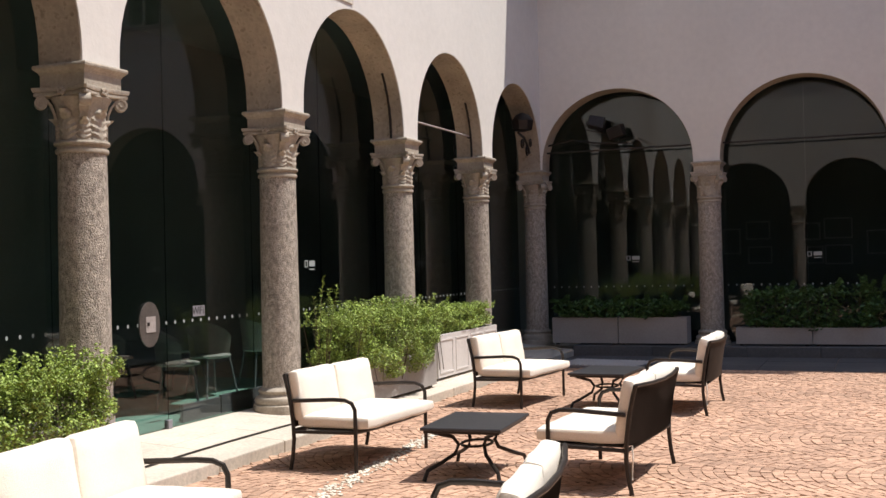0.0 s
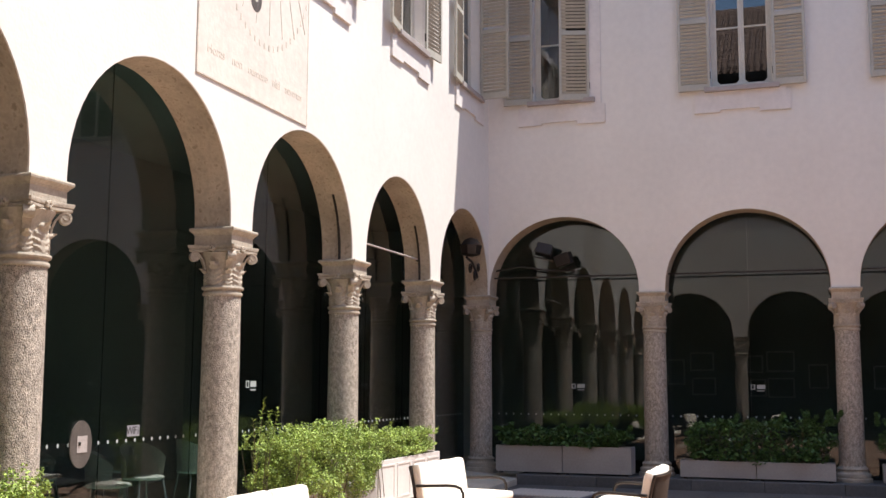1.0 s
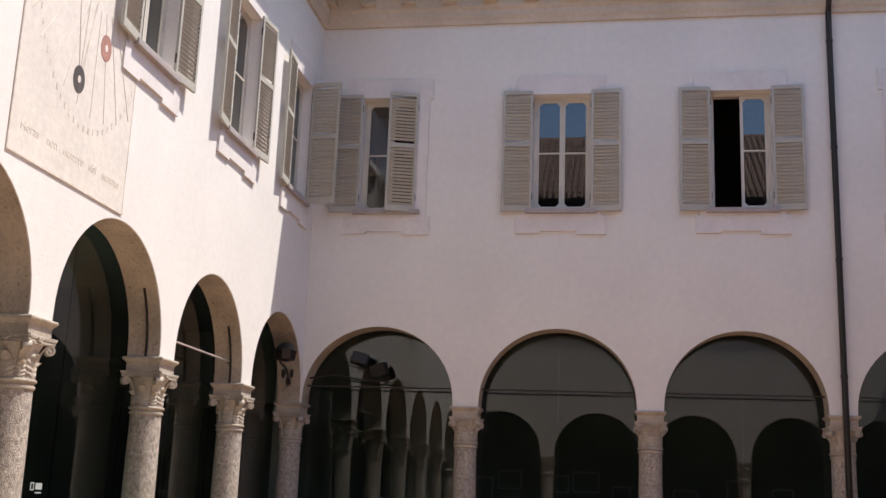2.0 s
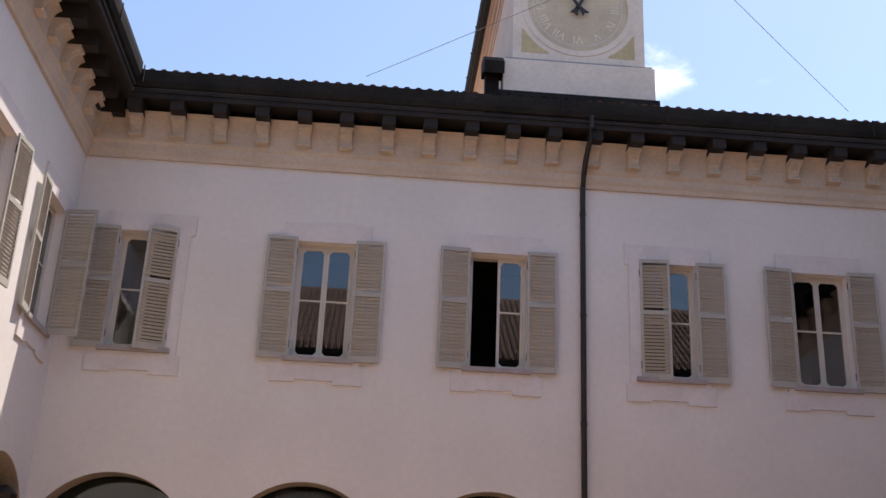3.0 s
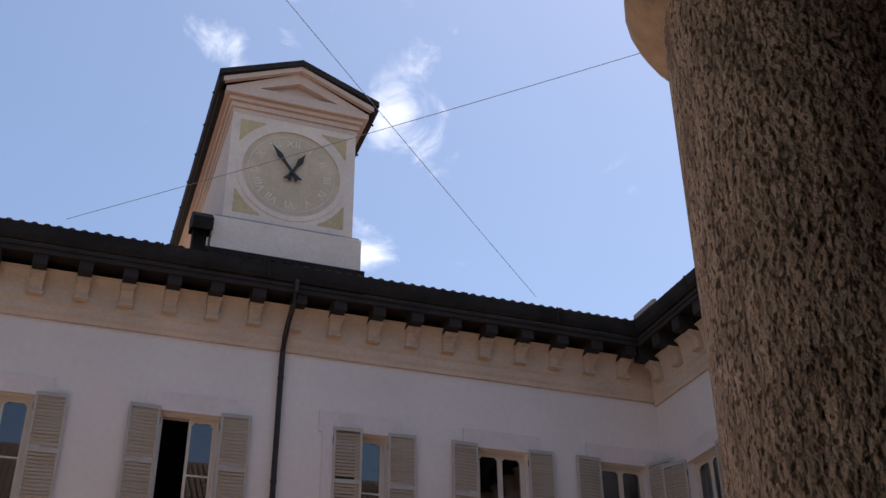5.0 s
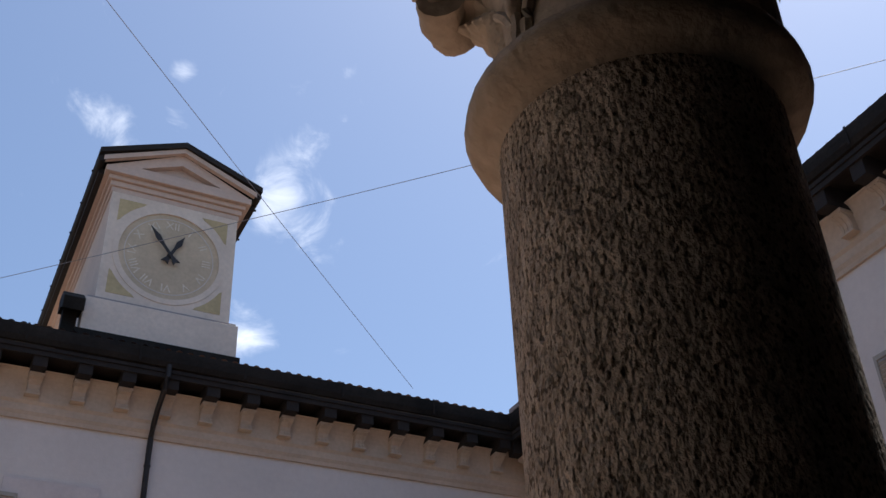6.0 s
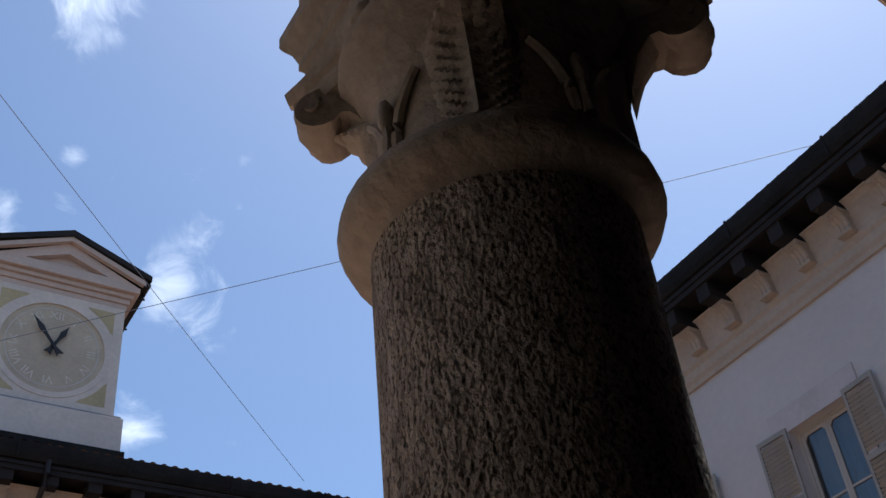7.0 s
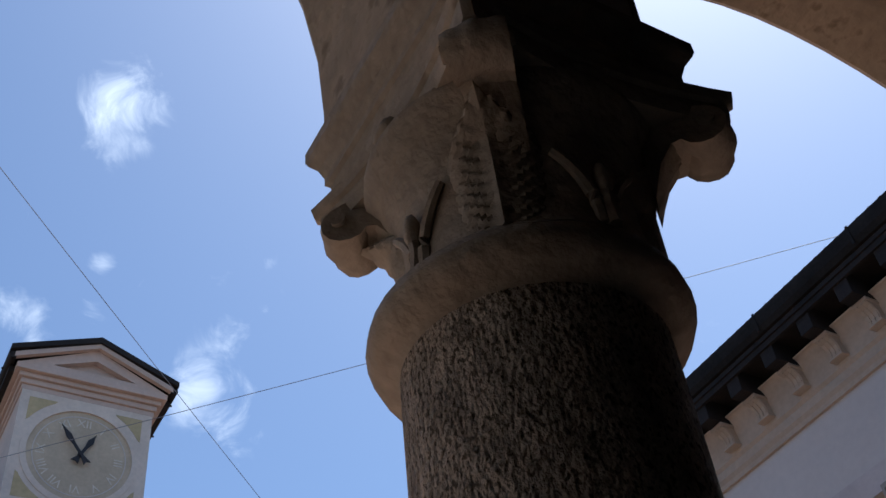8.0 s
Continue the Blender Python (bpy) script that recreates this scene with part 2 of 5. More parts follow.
def lathe(bm, profile, seg=28, centre=(0, 0)):
    rings = []
    for r, z in profile:
        rings.append([bm.verts.new((centre[0] + r * math.cos(2 * math.pi * i / seg), centre[1] + r * math.sin(2 * math.pi * i / seg), z)) for i in range(seg)])
    for a, b in zip(rings, rings[1:]):
        for i in range(seg):
            bm.faces.new((a[i], a[(i + 1) % seg], b[(i + 1) % seg], b[i]))
    bm.faces.new(rings[0][::-1])
    bm.faces.new(rings[-1])
    return bm


def square_lathe(bm, profile):
    """A square moulded block: half widths and heights."""
    rings = [[bm.verts.new((sx * r, sy * r, z)) for sx, sy in ((-1, -1), (1, -1), (1, 1), (-1, 1))] for r, z in profile]
    for a, b in zip(rings, rings[1:]):
        for i in range(4):
            bm.faces.new((a[i], a[(i + 1) % 4], b[(i + 1) % 4], b[i]))
    bm.faces.new(rings[0][::-1])
    bm.faces.new(rings[-1])
    return bm


def tube(bm, pts, r, seg=8, taper=1.0):
    """A round bar along points."""
    pts = [Vector(p) for p in pts]
    rings = []
    for i, p in enumerate(pts):
        d = (pts[min(i + 1, len(pts) - 1)] - pts[max(i - 1, 0)]).normalized()
        a = d.cross(Vector((0, 0, 1)) if abs(d.z) < 0.95 else Vector((1, 0, 0))).normalized()
        b = d.cross(a)
        rr = r * (1 + (taper - 1) * i / max(1, len(pts) - 1))
        rings.append([bm.verts.new(p + rr * (math.cos(2 * math.pi * k / seg) * a + math.sin(2 * math.pi * k / seg) * b)) for k in range(seg)])
    for a, b in zip(rings, rings[1:]):
        for k in range(seg):
            bm.faces.new((a[k], a[(k + 1) % seg], b[(k + 1) % seg], b[k]))
    bm.faces.new(rings[0][::-1])
    bm.faces.new(rings[-1])
    return bm


def sweep(bm, profile, u0, u1, m0=0.0, m1=0.0):
    """A moulding: profile points (depth, height) drawn along u; m0 and m1 mitre its ends by depth."""
    ends = [[bm.verts.new((u + m * d, d, z)) for d, z in profile] for u, m in ((u0, m0), (u1, m1))]
    k = len(profile)
    for i in range(k):
        bm.faces.new((ends[0][i], ends[0][(i + 1) % k], ends[1][(i + 1) % k], ends[1][i]))
    bm.faces.new(ends[0][::-1])
    bm.faces.new(ends[1])
    return bm


def plate(bm, outline, holes, d0, d1):
    """A wall from an outline of (u, z) with holes, from depth d0 to d1."""
    flat = bmesh.new()
    loops = []
    for loop in [outline] + holes:
        vs = [flat.verts.new((u, 0, z)) for u, z in loop]
        loops.append(vs)
        for a, b in zip(vs, vs[1:] + vs[:1]):
            flat.edges.new((a, b))
    bmesh.ops.triangle_fill(flat, use_beauty=True, use_dissolve=False, edges=flat.edges[:])
    flat.verts.index_update()
    made = []
    for d in (d0, d1):
        made.append([bm.verts.new((v.co.x, d, v.co.z)) for v in flat.verts])
    for f in flat.faces:
        ids = [v.index for v in f.verts]
        bm.faces.new([made[0][i] for i in ids])
        bm.faces.new([made[1][i] for i in reversed(ids)])
    for vs in loops:
        for a, b in zip(vs, vs[1:] + vs[:1]):
            bm.faces.new((made[0][a.index], made[0][b.index], made[1][b.index], made[1][a.index]))
    flat.free()
    return bm


def thing(name, label, category, m=None, group="", kind=""):
    e = new(name)
    e.empty_display_size = 0.1
    if m is not None:
        e.matrix_basis = m
    return tagged(e, label, category, group, kind)


# ---- the courtyard's plan ----
YB, XC, YD, THICK = 17.31, 16.55, 0.445, 0.40
SPRING, CROWN, TOP = 3.16, 4.52, 11.0
SIDE = {
    "west": Matrix(((0, -1, 0, 0), (1, 0, 0, 0), (0, 0, 1, 0), (0, 0, 0, 1))),
    "north": Matrix(((1, 0, 0, 0), (0, 1, 0, YB), (0, 0, 1, 0), (0, 0, 0, 1))),
    "east": Matrix(((0, 1, 0, XC), (-1, 0, 0, YB), (0, 0, 1, 0), (0, 0, 0, 1))),
    "south": Matrix(((-1, 0, 0, XC), (0, -1, 0, YD), (0, 0, 1, 0), (0, 0, 0, 1))),
}
COLS = {
    "west": [0.245, 2.99, 5.74, 8.67, 11.64, 14.52, 17.51],
    "north": [-0.20, 2.84, 5.87, 8.86, 11.86, 14.80, 16.75],
    "east": [-0.20, 2.77, 5.69, 8.64, 11.57, 14.34, 17.065],
    "south": [-0.20, 1.95, 4.36, 7.36, 10.378, 13.55, 16.75],
}
RUN = {"west": (YD, YB), "north": (0.0, XC), "east": (0.0, YB - YD), "south": (0.0, XC)}
WINDOWS = {
    "west": [10.45, 13.38, 16.17],
    "north": [1.33, 4.38, 7.40, 10.40, 13.14, 15.66],
    "east": [1.41, 4.33, 7.23, 10.14, 13.1],
    "south": [],
}
W_LOW, W_HIGH, W_HALF = 6.58, 8.66, 0.50
HALF_PIER = 0.215
WIN_DROP = {"west": 0.0, "north": 0.0, "east": 0.16, "south": 0.0}   # the east wing sits a little lower


def arch_points(a, b, crown=CROWN, n=26):
    """The curve of an arch between two springers, from a to b."""
    mid, r, z0 = (a + b) / 2, (b - a) / 2, SPRING + 0.10
    return [(mid - r * math.cos(math.pi * i / n), z0 + (crown - z0) * math.sin(math.pi * i / n)) for i in range(n + 1)]


def facade(side):
    m, cols, (u0, u1) = SIDE[side], COLS[side], RUN[side]
    line = [(u0, SPRING)]
    lining = []
    for a, b in zip(cols, cols[1:]):
        p = arch_points(a + HALF_PIER, b - HALF_PIER, CROWN + (0.09 if side == "south" else 0))
        full = [(a + HALF_PIER, SPRING)] + p + [(b - HALF_PIER, SPRING)]
        full = [(min(max(u, u0 + 0.002), u1 - 0.002), z) for u, z in full]
        line += full
        lining.append(full)
    line += [(u1, SPRING), (u1, TOP), (u0, TOP)]
    clean = [p for i, p in enumerate(line) if p != line[i - 1]]
    low, high = W_LOW - WIN_DROP[side], W_HIGH - WIN_DROP[side]
    holes = [[(w - W_HALF, low), (w + W_HALF, low), (w + W_HALF, high), (w - W_HALF, high)] for w in WINDOWS[side]]
    bm = plate(bmesh.new(), clean, holes, 0.0, THICK)
    wall = part("wall_" + side, bm, PLASTER)
    wall.matrix_basis = m
    tagged(wall, "pale cream plastered courtyard wall with round arches", "wall", kind="structure")
    # bare plaster lining under each arch, a little proud of the wall's own edge
    for full in lining:
        bm = bmesh.new()
        mid = (full[0][0] + full[-1][0]) / 2
        rows = []
        for u, z in full:
            k = 0.006
            du, dz = (mid - u), (SPRING - z)
            s = k / max(1e-6, math.hypot(du, dz))
            rows.append([bm.verts.new((u, 0.012, z)), bm.verts.new((u, THICK + 0.01, z)), bm.verts.new((u + du * s, THICK + 0.01, z + dz * s)), bm.verts.new((u + du * s, 0.012, z + dz * s))])
        for r, s in zip(rows, rows[1:]):
            for i in range(4):
                bm.faces.new((r[i], r[(i + 1) % 4], s[(i + 1) % 4], s[i]))
        part("arch_lining", bm, INTRADOS, wall, "brown weathered plaster under the arch")
    return wall


WALLS = {side: facade(side) for side in SIDE}

# ---- ground and raised loggia floors ----
ground = part("ground", boxed(-400, 400, -400, 400, -0.5, -0.012), SAND)
tagged(ground, "sandy earth under the courtyard paving", "ground", kind="structure")


def slab(name, x0, x1, y0, y1, label, material=PAVE):
    ob = part(name, boxed(x0, x1, y0, y1, -0.3, 0.166), material)
    return tagged(ob, label, "floor", kind="structure")


KERB = 0.63


def west_z(x):
    """The west floor falls gently from the glass to its kerb."""
    return 0.170 - 0.068 * max(0.0, x + 0.5)


floor_west = slab("floor_west", -4.2, KERB - 0.02, -4.0, 21.6, "raised stone floor of the arcade, worn grey slabs")
for v in floor_west.data.vertices:
    if v.co.z > 0 and v.co.x > 0:
        v.co.z = west_z(v.co.x) - 0.006
cuts = bmesh.new()
cuts.from_mesh(floor_west.data)
bmesh.ops.bisect_plane(cuts, geom=cuts.verts[:] + cuts.edges[:] + cuts.faces[:], plane_co=(-0.5, 0, 0), plane_no=(1, 0, 0))
for v in cuts.verts:
    if v.co.z > 0 and v.co.x < 0:
        v.co.z = 0.166
cuts.to_mesh(floor_west.data)
cuts.free()
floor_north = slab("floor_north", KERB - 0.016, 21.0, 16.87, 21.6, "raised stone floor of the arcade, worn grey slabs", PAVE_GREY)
floor_east = slab("floor_east", 15.9, 21.0, -4.0, 16.866, "raised stone floor of the arcade, worn grey slabs")
# floor colour darkened to stand for the arcade's shade
floor_south = slab("floor_south", KERB - 0.016, 15.896, -4.0, 0.90, "raised stone floor of the arcade, coloured near black for shade", SOUTH_SHADE)

# ---- loggia inside: back walls, ceilings, upper floor ----
def shell(name, x0, x1, y0, y1, z0, z1, material, label, category="wall"):
    return tagged(part(name, boxed(x0, x1, y0, y1, z0, z1), material), label, category, kind="structure")


shell("wall_west_inner", -4.4, -4.0, -4.0, 21.6, 0.16, TOP, INNER_WEST_DIM, "dim plastered back wall of the arcade")
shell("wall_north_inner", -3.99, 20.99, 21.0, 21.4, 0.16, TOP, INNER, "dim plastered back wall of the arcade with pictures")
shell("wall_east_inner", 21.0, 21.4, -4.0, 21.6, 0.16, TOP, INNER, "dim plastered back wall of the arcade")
# same shade-toned colour on the south back wall, keeps bounce off the columns
shell("wall_south_inner", -3.99, 20.99, -4.4, -4.004, 0.16, TOP, SOUTH_SHADE, "dim plastered back wall of the arcade")
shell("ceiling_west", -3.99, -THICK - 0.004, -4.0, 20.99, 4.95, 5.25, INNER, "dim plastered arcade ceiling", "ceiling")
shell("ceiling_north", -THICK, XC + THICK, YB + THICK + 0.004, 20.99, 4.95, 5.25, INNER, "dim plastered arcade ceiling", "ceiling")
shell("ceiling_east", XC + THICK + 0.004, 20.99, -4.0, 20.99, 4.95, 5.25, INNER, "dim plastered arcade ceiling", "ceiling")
# ceiling blackened in its colour, as the south wall
shell("ceiling_south", -THICK, XC + THICK, -4.0, YD - THICK - 0.004, 4.95, 5.25, SOUTH_SHADE, "dim plastered arcade ceiling", "ceiling")


# ---- columns ----
def column(m, label, group):
    col = thing("column", label, "column", m, group)
    bm = bmesh.new()
    square_lathe(bm, [(0.275, 0.0), (0.275, 0.075), (0.265, 0.085)])
    lathe(bm, [(0.262, 0.085), (0.272, 0.10), (0.275, 0.125), (0.268, 0.15), (0.25, 0.165), (0.235, 0.175), (0.228, 0.195), (0.24, 0.205), (0.247, 0.222), (0.24, 0.24), (0.222, 0.25), (0.212, 0.26)], 36)
    part("base", bm, STONE, col, "weathered moulded stone base", True)
    prof = [(0.205, 0.26), (0.198, 0.275)]
    for i in range(21):
        f = i / 20
        prof.append((0.197 - 0.007 * f ** 1.8, 0.30 + 2.12 * f))
    bm = lathe(bmesh.new(), prof, 40)
    part("shaft", bm, GRANITE, col, "pitted grey granite shaft", True)
    bm = lathe(bmesh.new(), [(0.188, 2.40), (0.195, 2.412), (0.211, 2.421), (0.226, 2.434), (0.234, 2.452), (0.230, 2.472), (0.216, 2.487), (0.203, 2.496), (0.196, 2.51)], 40)
    part("necking", bm, STONE, col, "", True)
    # capital: bell, corner volutes, leaves, abacus
    bm = lathe(bmesh.new(), [(0.196, 2.504), (0.186, 2.53), (0.184, 2.58), (0.186, 2.63), (0.196, 2.69), (0.216, 2.745), (0.238, 2.775), (0.238, 2.79), (0.2, 2.80)], 36)
    bell = part("capital", bm, STONE, col, "carved tan stone capital with leaves and scrolls", True)
    leaf_mesh = bud_mesh = volute_mesh = None
    for k in range(4):
        corner = Matrix.Rotation(math.pi / 4 + math.pi / 2 * k, 4, "Z")
        if leaf_mesh is None:                # acanthus leaf under each corner, with ribs that sweep up and out
            bm = bmesh.new()
            grid = []
            for j in range(57):
                f = j / 56
                w = 0.080 * (0.62 + 0.38 * math.sin(math.pi * min(1.0, 0.1 + 0.75 * f))) * (1.0 if f < 0.75 else 1 - 0.75 * ((f - 0.75) / 0.25) ** 2)
                row = []
                for i in range(17):
                    s = (i - 8) / 8
                    wave = math.sin(2 * math.pi * 10 * (f - 0.30 * abs(s) ** 1.3))
                    lobe = 1 + 0.02 * wave * abs(s)
                    rib = 0.0040 * wave * min(1, 2.5 * abs(s)) + 0.008 * math.exp(-(s / 0.13) ** 2)
                    bell_r = 0.183 + 0.004 * f + 0.05 * max(0, f - 0.55)
                    rr = bell_r + (0.010 + rib) * (1 - abs(s) ** 4) - 0.004 * abs(s) ** 4 + 0.04 * max(0, f - 0.75) / 0.25 * (1 - abs(s) ** 2)
                    ang = s * w * lobe / 0.21
                    row.append(bm.verts.new((rr * math.cos(ang), rr * math.sin(ang), 2.508 + 0.225 * f - 0.012 * abs(s))))
                grid.append(row)
            for a, b in zip(grid, grid[1:]):
                for i in range(16):
                    bm.faces.new((a[i], a[i + 1], b[i + 1], b[i]))
            leaf_mesh = mesh_of("acanthus_leaf", bm, STONE, True)
            # corner scroll: a worn, heavy block that curls under the abacus
            bm = bmesh.new()
            side = [(0.190, 2.64), (0.222, 2.705), (0.246, 2.738), (0.262, 2.741)]
            side += [(0.297 + 0.040 * math.cos(t), 2.758 + 0.040 * math.sin(t)) for t in (-2.2, -1.75, -1.3, -0.85, -0.4, 0.05, 0.5, 0.95)]
            side += [(0.300, 2.802), (0.26, 2.812), (0.19, 2.812)]
            cols9 = []
            for i in range(9):
                s = (i - 4) / 4
                groove = 0.003 * math.cos(s * 2 * math.pi) - 0.012 * s ** 4
                cols9.append([bm.verts.new((r + groove * (1 if r > 0.2 else 0), s * (0.034 + 0.10 * max(0.0, r - 0.19)), z)) for r, z in side])
            for a, b in zip(cols9, cols9[1:]):
                for i in range(len(side)):
                    bm.faces.new((a[i], a[(i + 1) % len(side)], b[(i + 1) % len(side)], b[i]))
            bm.faces.new(cols9[0][::-1]); bm.faces.new(cols9[-1])
            tube(bm, [(0.298, -0.053, 2.764), (0.298, 0.053, 2.764)], 0.014, 10)
            volute_mesh = mesh_of("volute", bm, STONE, True)
            # bud on a short stem in the middle of each face, between two low curling leaves
            bm = bmesh.new()
            tube(bm, [(0.197, 0, 2.51), (0.193, 0, 2.55), (0.195, 0, 2.575)], 0.010, 7)
            r = bmesh.ops.create_icosphere(bm, subdivisions=2, radius=0.017)
            bmesh.ops.scale(bm, vec=(0.8, 0.8, 2.0), verts=r["verts"])
            bmesh.ops.translate(bm, vec=(0.197, 0, 2.60), verts=r["verts"])
            for s in (-1, 1):
                pts = []
                for i in range(10):
                    f = i / 9
                    ang = s * (0.05 + 0.30 * f ** 1.7)
                    r1 = 0.186 + 0.008 * f
                    pts.append((r1 * math.cos(ang), r1 * math.sin(ang), 2.515 + 0.13 * f ** 0.75))
                tube(bm, pts, 0.011, 7, 0.7)
            r = bmesh.ops.create_icosphere(bm, subdivisions=2, radius=0.026)
            bmesh.ops.scale(bm, vec=(0.6, 1.2, 0.7), verts=r["verts"])
            bmesh.ops.translate(bm, vec=(0.226, 0, 2.808), verts=r["verts"])
            bud_mesh = mesh_of("bud", bm, STONE, True)
        share("acanthus_leaf", leaf_mesh, bell, corner)
        share("volute", volute_mesh, bell, corner)
        share("bud", bud_mesh, bell, Matrix.Rotation(math.pi / 2 * k, 4, "Z"))
    # abacus with hollow sides
    bm = bmesh.new()
    rings = []
    for z, grow in ((2.785, -0.006), (2.80, 0.0), (2.822, 0.0), (2.828, 0.008), (2.85, 0.012)):
        ring = []
        for k in range(4):
            for i in range(-6, 7):
                s = i / 6
                h = 0.216 + 0.032 * s * s + grow
                p = Vector((h, s * (0.236 + grow), z))
                ring.append(bm.verts.new(Matrix.Rotation(math.pi / 2 * k, 3, "Z") @ p))
        rings.append(ring)
    n = len(rings[0])
    for a, b in zip(rings, rings[1:]):
        for i in range(n):
            bm.faces.new((a[i], a[(i + 1) % n], b[(i + 1) % n], b[i]))
    bm.faces.new(rings[0][::-1]); bm.faces.new(rings[-1])
    part("abacus", bm, STONE, col, "", True)
    bm = square_lathe(bmesh.new(), [(0.212, 2.851), (0.214, 2.89), (0.217, 2.905), (0.224, 2.912), (0.224, 2.93), (0.232, 2.955), (0.245, 2.975), (0.249, 2.985), (0.249, 3.010), (0.243, 3.022)])
    part("impost", bm, STONE, col, "moulded stone impost block")
    return col


def scroll_column(m, label, group):
    """A column with a thin double ring under a carved bell, coiled corner scrolls and a moulded impost."""
    col = thing("column", label, "column", m, group)
    bm = bmesh.new()
    lathe(bm, [(0.292, -0.05), (0.298, -0.02), (0.292, 0.05), (0.27, 0.06), (0.272, 0.075), (0.278, 0.10), (0.268, 0.125), (0.245, 0.137), (0.232, 0.15), (0.228, 0.17), (0.238, 0.18), (0.242, 0.195), (0.232, 0.21), (0.214, 0.22), (0.205, 0.23)], 36)
    for v in bm.verts:                       # chipped edges
        d = noise.noise(v.co * 6.0) + 0.6 * noise.noise(v.co * 17.0)
        v.co.xy *= 1 + 0.035 * min(0.0, d)
    part("base", bm, STONE, col, "weathered round stone base with chipped edges", True)
    prof = [(0.203, 0.228), (0.196, 0.245)] + [(0.195 - 0.012 * (i / 24) ** 1.8, 0.265 + 2.085 * i / 24) for i in range(25)]
    bm = lathe(bmesh.new(), prof, 48)
    for v in bm.verts:                       # worn, slightly uneven shaft
        v.co.xy *= 1 + 0.010 * noise.noise(Vector((v.co.x * 9, v.co.y * 9, v.co.z * 4)))
    part("shaft", bm, GRANITE, col, "pitted grey granite shaft", True)
    bm = lathe(bmesh.new(), [(0.180, 2.345), (0.196, 2.350), (0.201, 2.365), (0.197, 2.380), (0.186, 2.386), (0.186, 2.405), (0.205, 2.410), (0.211, 2.424), (0.207, 2.438), (0.184, 2.445)], 40)
    part("necking", bm, STONE, col, "thin double stone ring", True)
    bm = lathe(bmesh.new(), [(0.180, 2.44), (0.176, 2.50), (0.176, 2.58), (0.182, 2.66), (0.198, 2.72), (0.222, 2.76), (0.228, 2.775), (0.2, 2.79)], 36)
    bell = part("capital", bm, STONE, col, "carved tan stone capital with leaves and scrolls", True)
    # broad leaf on each face: lobed edge, deep ribs, tip curling out
    bm = bmesh.new()
    grid = []
    for j in range(25):
        f = j / 24
        row = []
        for i in range(15):
            q = (i - 7) / 7
            lobes = math.sin(2 * math.pi * 4.5 * (f - 0.22 * abs(q)))
            half = 0.105 * (0.75 + 0.25 * math.sin(math.pi * f)) * (1 - 0.55 * f ** 4) * (1 + 0.10 * lobes * abs(q))
            bell_r = 0.177 + 0.02 * max(0, f - 0.7)
            rr = bell_r + (0.016 + 0.007 * lobes * min(1, 2 * abs(q))) * (1 - q ** 4) - 0.006 * q ** 4 + 0.045 * max(0, f - 0.7) ** 1.2 * (1 - q * q) / 0.24
            ang = q * half / 0.18
            row.append(bm.verts.new((rr * math.cos(ang), rr * math.sin(ang), 2.446 + 0.235 * f)))
        grid.append(row)
    for a, b in zip(grid, grid[1:]):
        for i in range(14):
            bm.faces.new((a[i], a[i + 1], b[i + 1], b[i]))
    leaf_mesh = mesh_of("face_leaf", bm, STONE, True)
    # coiled corner scroll: a stalk that climbs the bell and rolls up
    bm = bmesh.new()
    spine = [(0.188, 2.60), (0.200, 2.66), (0.222, 2.715), (0.252, 2.755), (0.285, 2.778)]
    spine += [(0.292 + (0.050 - 0.0026 * k) * math.cos(1.45 - 0.55 * k), 2.730 + (0.050 - 0.0026 * k) * math.sin(1.45 - 0.55 * k)) for k in range(17)]
    prev = None
    for n, (r, z) in enumerate(spine):
        w = 0.030 + 0.012 * min(1, n / 5)
        p0, p1 = Vector(spine[max(0, n - 1)]), Vector(spine[min(len(spine) - 1, n + 1)])
        t = (p1 - p0).normalized()
        nx, nz = -t.y * 0.008, t.x * 0.008
        cur = [bm.verts.new((r + sx * nx, sy * w, z + sx * nz)) for sx, sy in ((-1, -1), (1, -1), (1, 1), (-1, 1))]
        if prev:
            for i in range(4):
                bm.faces.new((prev[i], prev[(i + 1) % 4], cur[(i + 1) % 4], cur[i]))
        else:
            bm.faces.new(cur)
        prev = cur
    bm.faces.new(prev[::-1])
    tube(bm, [(0.292, -0.046, 2.730), (0.292, 0.046, 2.730)], 0.013, 10)
    tube(bm, [(0.292, -0.030, 2.730), (0.292, 0.030, 2.730)], 0.043, 14)
    scroll_mesh = mesh_of("volute", bm, STONE, True)
    # flower in the middle of each abacus side
    bm = bmesh.new()
    for k in range(5):
        r = bmesh.ops.create_icosphere(bm, subdivisions=1, radius=0.020)
        bmesh.ops.translate(bm, vec=(0.222, 0.022 * math.cos(k * 1.2566), 2.815 + 0.020 * math.sin(k * 1.2566)), verts=r["verts"])
    flower_mesh = mesh_of("flower", bm, STONE, True)
    for k in range(4):
        face, corner = Matrix.Rotation(math.pi / 2 * k, 4, "Z"), Matrix.Rotation(math.pi / 4 + math.pi / 2 * k, 4, "Z")
        share("face_leaf", leaf_mesh, bell, face)
        share("flower", flower_mesh, bell, face)
        share("volute", scroll_mesh, bell, corner)
        share("corner_leaf", leaf_mesh, bell, corner @ Matrix.Translation((0, 0, 2.446 * 0.28)) @ Matrix.Diagonal((1.0, 0.7, 0.72, 1)))
    bm = bmesh.new()
    rings = []
    for z, grow in ((2.780, -0.010), (2.788, 0.0), (2.806, 0.0), (2.812, -0.010), (2.818, 0.004), (2.845, 0.012), (2.85, 0.010)):
        ring = []
        for k in range(4):
            for i in range(-6, 7):
                q = i / 6
